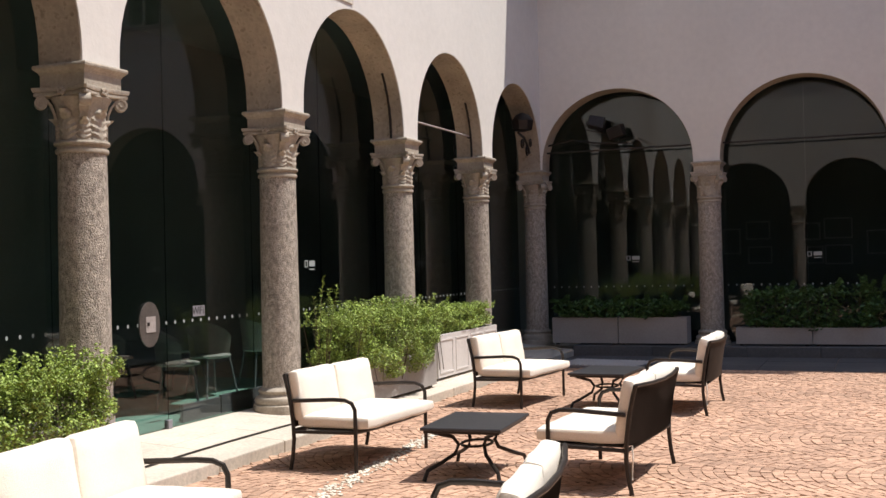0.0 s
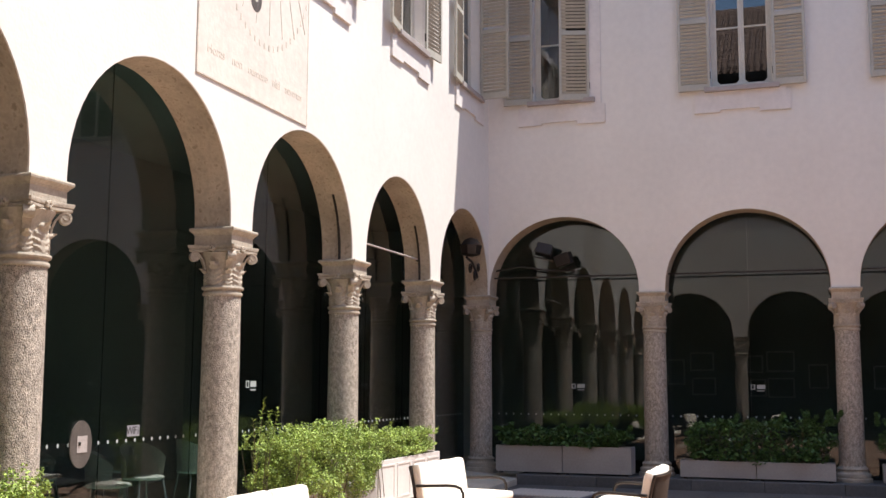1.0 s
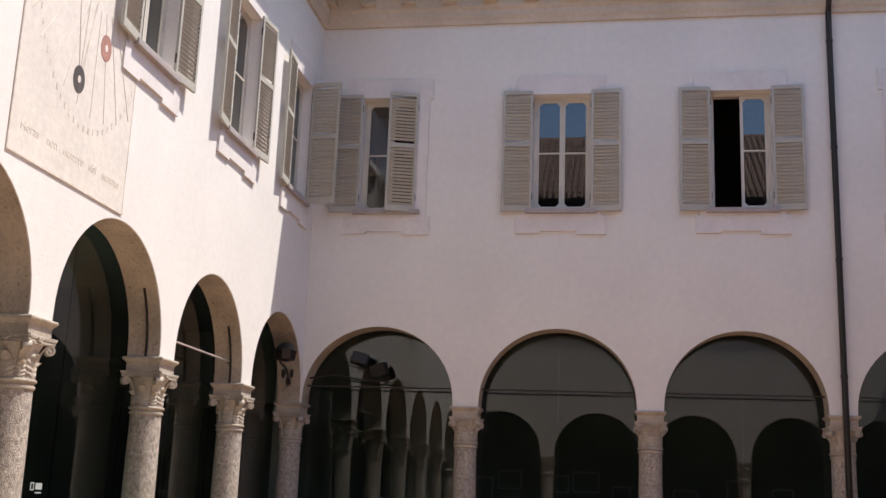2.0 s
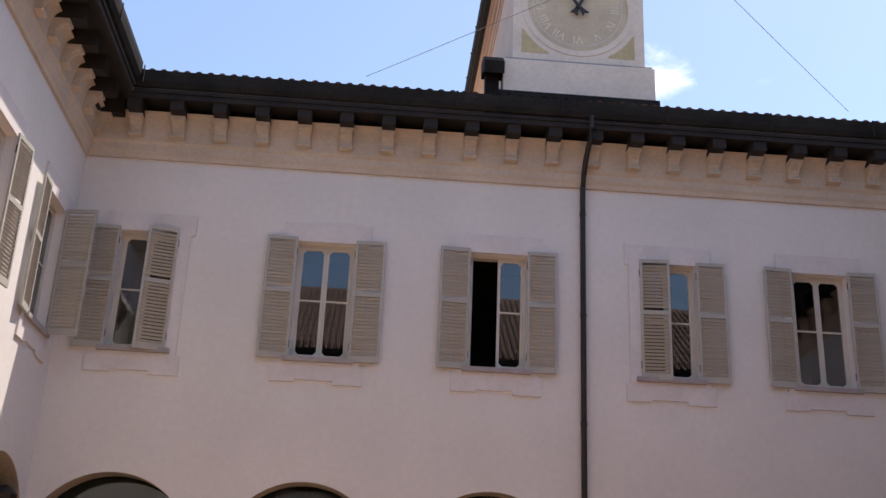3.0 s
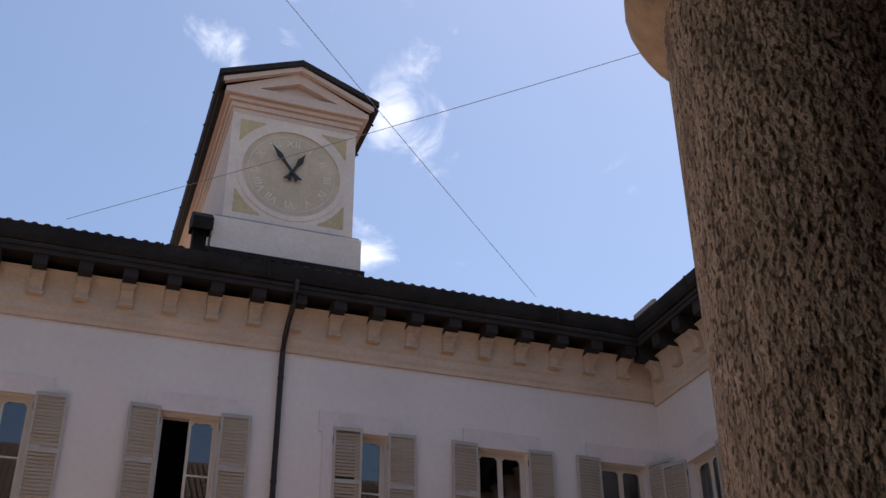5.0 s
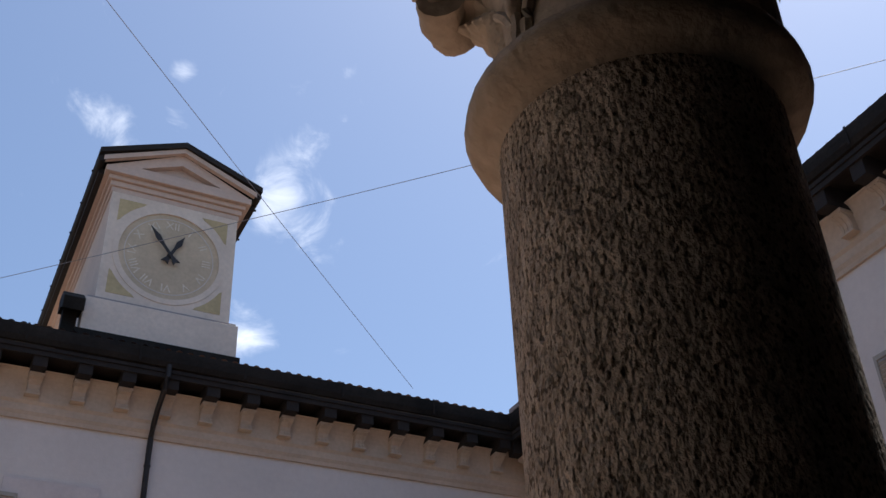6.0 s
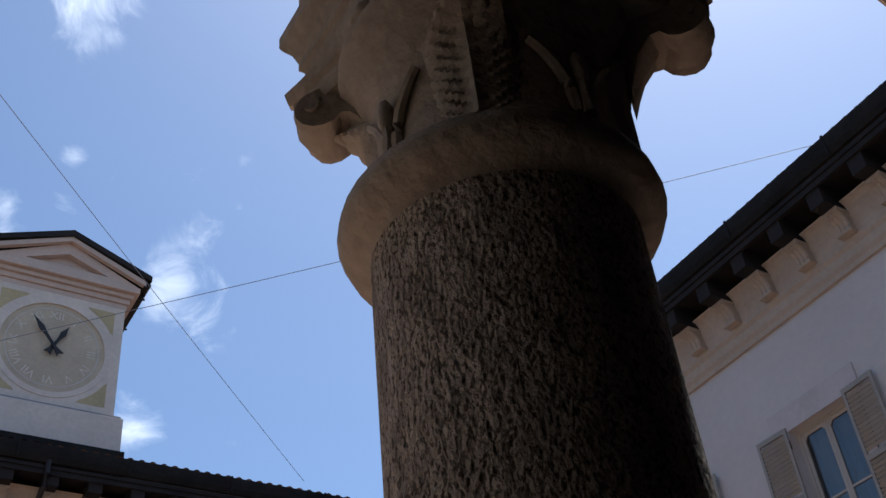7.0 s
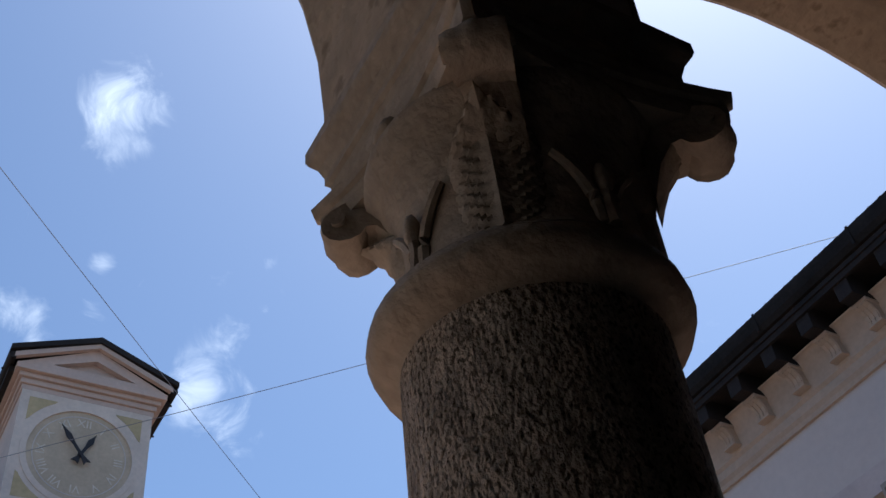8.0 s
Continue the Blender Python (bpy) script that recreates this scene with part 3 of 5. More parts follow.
                ring.append(bm.verts.new(Matrix.Rotation(math.pi / 2 * k, 3, "Z") @ Vector((0.205 + 0.048 * q * q + grow, q * (0.240 + grow), z))))
        rings.append(ring)
    n = len(rings[0])
    for a, b in zip(rings, rings[1:]):
        for i in range(n):
            bm.faces.new((a[i], a[(i + 1) % n], b[(i + 1) % n], b[i]))
    bm.faces.new(rings[0][::-1]); bm.faces.new(rings[-1])
    part("abacus", bm, STONE, col, "", True)
    bm = square_lathe(bmesh.new(), [(0.212, 2.851), (0.212, 2.945), (0.219, 2.952), (0.222, 2.962), (0.240, 2.980), (0.250, 2.990), (0.253, 3.005), (0.248, 3.018), (0.236, 3.022)])
    part("impost", bm, STONE, col, "moulded stone impost block")
    return col


first = plain = None
FLOOR_Z = 0.17
SPOTS = []
for side in SIDE:
    for i, u in enumerate(COLS[side]):
        if side in ("north", "south") or 0 < i < len(COLS[side]) - 1:
            SPOTS.append((side, SIDE[side] @ Vector((u, THICK / 2, FLOOR_Z))))
lab = "grey granite column with carved capital carrying the arcade"
for side, p in SPOTS:
    if side != "south":
        if plain is None:
            plain = scroll_column(Matrix.Translation(p), lab, "arcade columns")
        else:
            copy_thing(plain, Matrix.Translation(p))
        continue
    if first is not None:
        copy_thing(first, Matrix.Translation(p))
        continue
    first = column(Matrix.Translation(p), lab, "arcade columns")
    for o in first.children:                  # the southern capitals sit a little askew on their shafts
        kind = o.name.split(".")[0]
        if kind in ("capital", "impost"):
            o.location += Vector((0.012, -0.012, 0))
        if kind == "abacus":
            o.location += Vector((0.025, -0.027, 0))
        for scroll in o.children:
            if scroll.name.startswith("volute"):
                scroll.location += Vector((0.013, -0.015, 0))


# ---- windows with shutters ----
SLAT = mesh_of("slat", box(bmesh.new(), 0.045, 0.475, -0.006, 0.006, -0.022, 0.022, 0.0), SHUTTER)


def shutter(parent, hinge_u, hinge_d, angle, mirror, dark=False):
    """One louvred leaf. angle: 0 lies on the wall, 180 closes the window; mirror: hinge on its other side."""
    s = -1 if mirror else 1
    h = W_HIGH - W_LOW + 0.11
    bm = bmesh.new()
    for x0, x1, z0, z1 in ((0, 0.045, 0, h), (0.475, 0.52, 0, h), (0.045, 0.475, 0, 0.11), (0.045, 0.475, h - 0.07, h), (0.045, 0.475, h * 0.53, h * 0.53 + 0.08)):
        box(bm, x0, x1, -0.02, 0.02, z0, z1, 0.004)
    leaf = part("shutter", bm, SHUTTER, parent, "grey-green louvred wooden shutter")
    leaf.matrix_basis = Matrix.Translation((hinge_u, hinge_d, W_LOW - 0.05)) @ Matrix.Rotation(radians(-angle if mirror else 180 + angle), 4, "Z")
    if mirror:
        tilt = Matrix.Rotation(radians(38 if not dark else -38), 4, "X")
    else:
        tilt = Matrix.Rotation(radians(-38 if not dark else 38), 4, "X")
    z = 0.135
    while z < h - 0.08:
        if not (h * 0.53 - 0.02 < z < h * 0.53 + 0.10):
            share("slat", SLAT, leaf, Matrix.Translation((0, 0, z)) @ tilt)
        z += 0.062
    bm = bmesh.new()
    tube(bm, [(0.0, 0.0, 0.2), (0.0, 0.0, 0.32)], 0.012, 6)
    tube(bm, [(0.0, 0.0, h - 0.32), (0.0, 0.0, h - 0.2)], 0.012, 6)
    part("hinge", bm, IRON, leaf)
    return leaf


def casement(parent, u0, u1, d, open_left=False):
    """A sash of two leaves with a crossbar in each, and its panes with cut corners."""
    mid = (u0 + u1) / 2
    bm = bmesh.new()
    for a in ((u0, u0 + 0.045, W_LOW, W_HIGH), (u1 - 0.045, u1, W_LOW, W_HIGH), (u0 + 0.045, u1 - 0.045, W_HIGH - 0.05, W_HIGH), (u0 + 0.045, u1 - 0.045, W_LOW, W_LOW + 0.035)):
        box(bm, a[0], a[1], d, d + 0.07, a[2], a[3], 0.003)
    part("window_frame", bm, SASH, parent)
    for k, (a, b) in enumerate(((u0 + 0.045, mid), (mid, u1 - 0.045))):
        z0, z1 = W_LOW + 0.036, W_HIGH - 0.051
        bar = W_LOW + 1.05
        bm = bmesh.new()
        holes = []
        for h0, h1 in ((z0 + 0.05, bar - 0.014), (bar + 0.014, z1 - 0.05)):
            c = 0.055
            lo, hi = a + 0.05, b - 0.045
            if h0 < bar - 0.3:
                holes.append([(lo + c, h0), (hi - c, h0), (hi, h0 + c), (hi, h1), (lo, h1), (lo, h0 + c)])
            else:
                holes.append([(lo, h0), (hi, h0), (hi, h1 - c), (hi - c, h1), (lo + c, h1), (lo, h1 - c)])
        plate(bm, [(a + 0.002, z0), (b - 0.002, z0), (b - 0.002, z1), (a + 0.002, z1)], holes, d + 0.012, d + 0.052)
        sash = part("sash", bm, SASH, parent, "cream painted window sash")
        pane = part("pane", boxed(a + 0.03, b - 0.03, d + 0.029, d + 0.033, z0 + 0.03, z1 - 0.03), PANE_GLASS, sash)
        pane.visible_shadow = False
        if open_left and k == 0:
            sash.matrix_basis = Matrix.Translation((a, d + 0.05, 0)) @ Matrix.Rotation(radians(94), 4, "Z") @ Matrix.Translation((-a, -d - 0.03, 0))


def window(side, i, u, left, right, open_left=False, curtain=False):
    w = thing("window_%s_%d" % (side, i), "tall courtyard window with cream sashes and louvred grey shutters", "window", SIDE[side] @ Matrix.Translation((0, 0, -WIN_DROP[side])), "courtyard windows", "structure")
    # plaster surround: head, flanks and a stepped apron, 2 cm proud
    bm = bmesh.new()
    o = [(u - 0.62, 6.15), (u - 0.35, 6.15), (u - 0.35, 6.19), (u + 0.28, 6.19), (u + 0.28, 6.13), (u + 0.77, 6.13), (u + 0.77, 6.46), (u + 0.70, 6.46),
         (u + 0.70, 8.62), (u + 0.77, 8.62), (u + 0.77, 9.0), (u - 0.77, 9.0), (u - 0.77, 8.62), (u - 0.70, 8.62), (u - 0.70, 6.46), (u - 0.77, 6.46), (u - 0.77, 6.15)]
    hole = [(u - W_HALF, W_LOW), (u + W_HALF, W_LOW), (u + W_HALF, W_HIGH), (u - W_HALF, W_HIGH)]
    plate(bm, o, [hole], -0.035, 0.002)
    part("surround", bm, PLASTER_TRIM, w, "raised plaster surround")
    part("window_sill", boxed(u - 0.60, u + 0.60, -0.10, 0.16, W_LOW - 0.085, W_LOW - 0.002, bevel=0.008), SILL, w, "grey stone sill")
    casement(w, u - W_HALF + 0.002, u + W_HALF - 0.002, 0.13, open_left)
    if left is not None:
        shutter(w, u - W_HALF - 0.005, -0.05, left, False, left > 120)
    if right is not None:
        shutter(w, u + W_HALF + 0.005, -0.05, right, True, right > 120)
    part("room", room_box(u), ROOM_SHADE, w, "dark room behind the window")
    if curtain:
        bm = bmesh.new()
        rows = []
        for k in range(25):
            x = u - 0.44 + 0.88 * k / 24
            rows.append((bm.verts.new((x, 0.27 + 0.02 * math.sin(k * 1.7), W_LOW + 0.05)), bm.verts.new((x, 0.27 + 0.02 * math.sin(k * 1.7), W_HIGH - 0.02))))
        for a, b in zip(rows, rows[1:]):
            bm.faces.new((a[0], b[0], b[1], a[1]))
        r = bmesh.ops.solidify(bm, geom=bm.faces[:], thickness=0.004)
        part("curtain", bm, CURTAIN, w, "white net curtain")
    return w


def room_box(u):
    """Five sides behind an opening, near black in colour to stand for an unlit room."""
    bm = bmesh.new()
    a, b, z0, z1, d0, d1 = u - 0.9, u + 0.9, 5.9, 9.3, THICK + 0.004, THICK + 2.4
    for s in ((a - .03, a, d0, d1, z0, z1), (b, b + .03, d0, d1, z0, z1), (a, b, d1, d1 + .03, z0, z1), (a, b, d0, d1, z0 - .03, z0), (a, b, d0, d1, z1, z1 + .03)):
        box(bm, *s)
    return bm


LEAVES = {
    "west": [(5, 6), (7, 7), (5, 96)],
    "north": [(3, 164), (3, 3), (3, 3), (174, 3), (3, 3), (3, 62)],
    "east": [(30, 4), (3, 3), (3, 4), (3, 3), (3, 3)],
}
for side in ("west", "north", "east"):
    for i, u in enumerate(WINDOWS[side]):
        l, r = LEAVES[side][i]
        window(side, i + 1, u, l, r, side == "north" and i == 2, side == "east")


# ---- cornice, corbels, eaves, gutters, roofs ----


def eaves(side):
    m = SIDE[side]
    k_out = 1.30 if side == "west" else 1.0
    u0, u1 = RUN[side]
    band = part("cornice_" + side, sweep(bmesh.new(), [(0.001, 10.03), (-0.05, 10.03), (-0.055, 10.10), (-0.09, 10.16), (-0.09, 10.28), (-0.13, 10.33), (-0.13, 10.395), (0.001, 10.395)], u0, u1, -1, 1), CORNICE)
    band.matrix_basis = m
    tagged(band, "ochre plaster cornice under the eaves", "cornice", kind="structure")
    # hollow plaster cove between the corbels
    prof = [(0.001, 10.397), (-0.12, 10.397)]
    for i in range(9):
        a = math.pi / 2 * i / 8
        prof.append((-0.12 - 0.15 * (1 - math.cos(a)), 10.41 + 0.43 * math.sin(a)))
    prof += [(-0.28, 10.86), (0.001, 10.86)]
    cove = part("cove", sweep(bmesh.new(), prof, u0, u1, -1, 1), CORNICE, band)
    # corbels
    bm = bmesh.new()
    prof = [(-0.05, 10.396), (-0.215, 10.398), (-0.215, 10.435), (-0.235, 10.445), (-0.235, 10.48), (-0.222, 10.50), (-0.245, 10.575), (-0.31, 10.645), (-0.385, 10.67), (-0.385, 10.742), (-0.05, 10.742)]
    sweep(bm, prof, -0.105, 0.105)
    for c in (-0.07, 0.0, 0.07):               # three raised flutes
        sweep(bm, [(p[0] - 0.016, p[1] + (0.03 if p[1] < 10.42 else 0)) for p in prof], c - 0.02, c + 0.02)
    box(bm, -0.125, 0.125, -0.262, -0.05, 10.400, 10.432, 0.006)
    box(bm, -0.125, 0.125, -0.412, -0.05, 10.690, 10.741, 0.006)
    corbel = mesh_of("corbel", bm, CORNICE)
    bm = boxed(-0.12, 0.12, -0.62, -0.02, 10.744, 11.02 + (0.07 if side == "east" else 0), bevel=0.008)
    rafter = mesh_of("rafter_end", bm, WOOD_DARK)
    start = {"west": 0.24, "north": 0.10, "east": 0.5, "south": 0.3}[side]
    u = u0 + start
    while u < u1 - 0.2:
        share("corbel", corbel, band, Matrix.Translation((u, 0, 0)))
        share("rafter_end", rafter, band, Matrix.Translation((u, 0, 0)))
        u += 0.745
    soff = part("soffit", sweep(bmesh.new(), [(0.3, 11.024), (-0.68 * k_out, 11.024), (-0.68 * k_out, 11.09), (0.3, 11.09)], u0, u1, -1, 1), WOOD_DARK, band, "dark timber boarding under the roof")
    fas = part("fascia", sweep(bmesh.new(), [(d * k_out, z) for d, z in ((-0.60, 10.93), (-0.655, 10.93), (-0.655, 11.02), (-0.60, 11.02))], u0, u1, -1, 1), WOOD_DARK, band, "dark timber fascia")
    gp = [(-0.60, 11.20), (-0.62, 11.13), (-0.66, 11.095), (-0.71, 11.10), (-0.75, 11.15), (-0.765, 11.22), (-0.765, 11.27), (-0.75, 11.275), (-0.745, 11.22), (-0.72, 11.16), (-0.67, 11.13), (-0.63, 11.16), (-0.60, 11.275)]
    gp = [(d * k_out, 11.11 + (z - 11.095) * 1.75) for d, z in gp]
    gut = part("gutter", sweep(bmesh.new(), gp, u0, u1, -1, 1), COPPER, band, "dark patinated copper gutter")
    if side == "east":
        part("verge_board", sweep(bmesh.new(), [(-0.70, 11.435), (-0.74, 11.46), (-0.74, 11.55), (-0.66, 11.58), (-0.62, 11.435)], u0, u0 + 1.5, -1, 0), SILL, band, "pale weathered board along the tile edge")
    # straps over the gutter
    strap = mesh_of("gutter_strap", boxed(-0.02, 0.02, -0.772 * k_out, -0.76 * k_out, 11.12, 11.44), COPPER)
    k = u0 + 0.8
    while k < u1 - 0.5:
        share("gutter_strap", strap, band, Matrix.Translation((k, 0, 0)))
        k += 1.9
    # roof: a sheet that rises away from the court, with rounded cover tiles in rows
    slope = math.tan(radians(36 if side == "south" else 21))
    RZ = 11.40
    roof = part("roof_" + side, sweep(bmesh.new(), [(-0.68 * k_out, RZ), (4.9, RZ + 5.58 * slope), (4.9, RZ - 0.10 + 5.58 * slope), (-0.66 * k_out, RZ - 0.08)], u0, u1, -1, 1), TILE)
    roof.matrix_basis = m
    tagged(roof, "weathered brown clay tile roof with rounded tiles", "roof", kind="structure")
    bm = bmesh.new()
    seg = 5
    rows = [[], []]
    for end, d in ((0, -0.70 * k_out), (1, -0.70 * k_out + 0.5)):
        for k in range(seg + 1):
            a = math.pi * k / seg
            r = 0.072 if end == 0 else 0.062
            rows[end].append(bm.verts.new((r * math.cos(a), d, RZ + 0.015 + (d + 0.68 * k_out) * slope + r * 0.95 * math.sin(a) + (0.012 if end == 0 else 0))))
    for k in range(seg):
        bm.faces.new((rows[0][k], rows[0][k + 1], rows[1][k + 1], rows[1][k]))
    bmesh.ops.solidify(bm, geom=bm.faces[:], thickness=0.012)
    tile = mesh_of("roof_tile", bm, TILE, True)
    vs, fs = [], []
    pitch = 0.205
    u = u0 - 0.55
    while u < u1 + 0.55:
        share("roof_tile", tile, roof, Matrix.Translation((u, 0, 0)))
        for c in range(1, 12):
            d = -0.70 * k_out + 0.44 * c
            b0 = len(vs)
            for end in (0, 1):
                dd = d + 0.5 * end
                for k in range(5):
                    a = math.pi * k / 4
                    r = 0.072 if end == 0 else 0.060
                    vs.append((u + r * math.cos(a), dd, RZ + 0.015 + (dd + 0.68 * k_out) * slope + r * 0.95 * math.sin(a) + (0.014 if end == 0 else 0)))
            for k in range(4):
                fs.append((b0 + k, b0 + k + 1, b0 + 6 + k, b0 + 5 + k))
        u += pitch
    me = bpy.data.meshes.new("roof_tiles")
    me.from_pydata(vs, [], fs)
    me.materials.append(TILE)
    far = new("upper_tiles", me)
    far.parent = roof
    tagged(far, "upper courses of rounded clay tiles", kind="stuff")
    if side == "east":
        for o in [band] + [c for c in band.children if c.name.split(".")[0] in ("soffit", "fascia", "gutter", "verge_board", "gutter_strap")]:
            o.location.z += -0.07 if o is band else 0.07
    return band


for side in SIDE:
    eaves(side)

# down pipe on the clock side
bm = bmesh.new()
PX = 8.93
tube(bm, [(PX, YB - 0.70, 11.16), (PX, YB - 0.70, 10.92), (PX - 0.02, YB - 0.62, 10.70), (PX - 0.05, YB - 0.40, 10.42), (PX - 0.05, YB - 0.20, 10.22), (PX - 0.05, YB - 0.10, 10.02), (PX - 0.05, YB - 0.075, 9.7), (PX - 0.05, YB - 0.075, 0.30)], 0.05, 12)
pipe = thing("down_pipe", "dark brown metal rainwater pipe on the wall", "drain pipe")
part("pipe", bm, IRON, pipe, "", True)
clip = mesh_of("pipe_clip", lathe(bmesh.new(), [(0.056, -0.02), (0.06, -0.015), (0.06, 0.015), (0.056, 0.02)], 14), IRON, True)
for z in (9.5, 7.6, 5.7, 3.8, 1.9):
    share("pipe_clip", clip, pipe, Matrix.Translation((PX - 0.05, YB - 0.075, z)))


# ---- clock tower ----
tower = thing("clock_tower", "small plastered clock tower with a gabled roof above the courtyard", "tower")
TX0, TX1, TY0, TY1 = 7.57, 10.10, YB, YB + 7.4
part("body", boxed(TX0, TX1, TY0 + 0.02, TY1, 11.3, 15.4), TOWER, tower, "pale orange plastered tower walls")
# framed face
bm = bmesh.new()
cx, cz, R = 8.82, 13.89, 1.07
circ = [(cx + R * math.cos(2 * math.pi * i / 64), cz + R * math.sin(2 * math.pi * i / 64)) for i in range(64)]
plate(bm, [(TX0 - 0.004, 12.62), (TX1 + 0.004, 12.62), (TX1 + 0.004, 15.12), (TX0 - 0.004, 15.12)], [circ], TY0 - 0.03, TY0 + 0.018)
part("face_frame", bm, TOWER_WHITE, tower, "white plaster frame round the clock")
for sx in (-1, 1):
    for sz in (-1, 1):
        pts = [(cx + sx * 1.09, cz + sz * 1.09), (cx + sx * 1.09, cz + sz * 0.56)]
        for i in range(9):
            a = math.atan2(0.62, 1.06) + (math.atan2(1.06, 0.62) - math.atan2(0.62, 1.06)) * i / 8
            pts.append((cx + sx * 1.20 * math.cos(a), cz + sz * 1.20 * math.sin(a)))
        pts.append((cx + sx * 0.56, cz + sz * 1.09))
        part("spandrel", plate(bmesh.new(), pts, [], TY0 - 0.036, TY0 - 0.029), OCHRE, tower, "ochre corner panel")


def ring(bm, r0, r1, d0, d1, n=64):
    out = [(cx + r1 * math.cos(2 * math.pi * i / n), cz + r1 * math.sin(2 * math.pi * i / n)) for i in range(n)]
    hole = [(cx + r0 * math.cos(2 * math.pi * i / n), cz + r0 * math.sin(2 * math.pi * i / n)) for i in range(n)]
    return plate(bm, out, [hole], d0, d1)


part("ring", ring(bmesh.new(), 0.985, 1.10, TY0 - 0.045, TY0 + 0.01), TOWER_WHITE, tower, "white plaster ring")
part("dial", plate(bmesh.new(), [(cx + 0.985 * math.cos(2 * math.pi * i / 64), cz + 0.985 * math.sin(2 * math.pi * i / 64)) for i in range(64)], [], TY0 - 0.012, TY0 + 0.018), DIAL, tower, "tan plaster clock dial")
part("inner_ring", ring(bmesh.new(), 0.86, 0.875, TY0 - 0.018, TY0 - 0.013), PLASTER_TRIM, tower)


def lettering(name, text, size, material, m, parent, align="CENTER", depth=0.002):
    cu = bpy.data.curves.new(name, "FONT")
    cu.body, cu.size, cu.extrude, cu.align_x, cu.align_y = text, size, depth, align, "CENTER"
    tmp = new(name, cu)
    me = bpy.data.meshes.new_from_object(tmp)
    bpy.data.objects.remove(tmp)
    me.materials.append(material)
    ob = new(name, me)
    ob.parent = parent
    ob.matrix_basis = m
    return ob


for i, t in enumerate(("XII", "I", "II", "III", "IV", "V", "VI", "VII", "VIII", "IX", "X", "XI")):
    a = math.pi / 2 - i * math.pi / 6
    lettering("numeral", t, 0.24, NUMERAL, Matrix.Translation((cx + 0.72 * math.cos(a), TY0 - 0.015, cz + 0.72 * math.sin(a))) @ Matrix.Rotation(math.pi / 2, 4, "X") @ Matrix.Rotation(-i * math.pi / 6, 4, "Z"), tower)


def hand(length, angle, tail, width):
    """A tapering leaf-shaped clock hand. angle: degrees clockwise from twelve."""
    pts = [(-width * 1.6, -tail), (0, -tail * 0.82), (width * 1.6, -tail), (width * 0.55, -0.04), (width * 0.6, length * 0.35), (width * 1.25, length * 0.62), (width * 0.5, length * 0.80), (0, length),
           (-width * 0.5, length * 0.80), (-width * 1.25, length * 0.62), (-width * 0.6, length * 0.35), (-width * 0.55, -0.04)]
    bm = plate(bmesh.new(), pts, [], -0.012, 0.012)
    ob = part("clock_hand", bm, DARK_PAINT, tower, "dark iron clock hand")
    ob.matrix_basis = Matrix.Translation((cx, TY0 - 0.07, cz)) @ Matrix.Rotation(radians(angle), 4, "Y")
    return ob


hand(0.56, 27, 0.20, 0.05)
hand(0.72, -37, 0.24, 0.045).location.y -= 0.03
hub = lathe(bmesh.new(), [(0.05, 0.0), (0.05, 0.10)], 14)
o = part("hub", hub, DARK_PAINT, tower)
o.matrix_basis = Matrix.Translation((cx, TY0, cz)) @ Matrix.Rotation(math.pi / 2, 4, "X")
# base block with a sloped coping
bm = bmesh.new()
box(bm, 7.38, 10.26, TY0 - 0.16, TY0 + 0.3, 11.35, 12.56, 0.012)
part("base_block", bm, TOWER_WHITE, tower, "grey plastered base block")
part("coping", boxed(7.42, 10.22, TY0 - 0.13, TY0 + 0.016, 12.562, 12.612, bevel=0.01), SILL, tower)
part("flashing", boxed(7.30, 10.33, TY0 - 0.20, TY0 + 0.3, 11.35, 11.86), COPPER, tower, "dark lead flashing")
# entablature: stepped mouldings that run round
for o0, z0, z1 in ((0.03, 15.12, 15.24), (0.07, 15.24, 15.36), (0.13, 15.36, 15.46), (0.22, 15.46, 15.60)):
    part("moulding", boxed(TX0 - o0, TX1 + o0, TY0 - o0, TY1, z0, z1, bevel=0.012), TOWER, tower, "orange plaster moulding below the gable")
# gable with a sunk triangular panel and raking mouldings
mid, ez, rz = (TX0 + TX1) / 2, 15.60, 16.30
bm = plate(bmesh.new(), [(TX0 - 0.20, ez), (TX1 + 0.20, ez), (mid, rz)], [[(TX0 + 0.45, ez + 0.10), (TX1 - 0.45, ez + 0.10), (mid, rz - 0.27)]], TY0 - 0.20, TY0 - 0.06)
part("gable", bm, TOWER, tower, "plaster gable with a sunk panel")
bm = plate(bmesh.new(), [(TX0 - 0.15, ez + 0.02), (TX1 + 0.15, ez + 0.02), (mid, rz - 0.06)], [], TY0 - 0.06, TY1)
part("gable_panel", bm, TOWER, tower, "dull brown sunk panel")
bm = bmesh.new()
for s in (-1, 1):
    e = (mid + s * (TX1 - mid + 0.40), ez + 0.165)
    for off, d0, th in ((0.0, TY0 - 0.36, 0.10),):
        vs = []
        for d in (d0, TY1 + 0.1):
            vs.append([bm.verts.new((mid, d, rz + 0.10)), bm.verts.new((e[0], d, e[1] - 0.02)), bm.verts.new((e[0], d, e[1] + 0.10)), bm.verts.new((mid, d, rz + 0.24))])
        for i in range(4):
            bm.faces.new((vs[0][i], vs[0][(i + 1) % 4], vs[1][(i + 1) % 4], vs[1][i]))
        bm.faces.new(vs[0]); bm.faces.new(vs[1][::-1])
part("roof", bm, WOOD_DARK, tower, "dark gabled roof covering")
bm = bmesh.new()
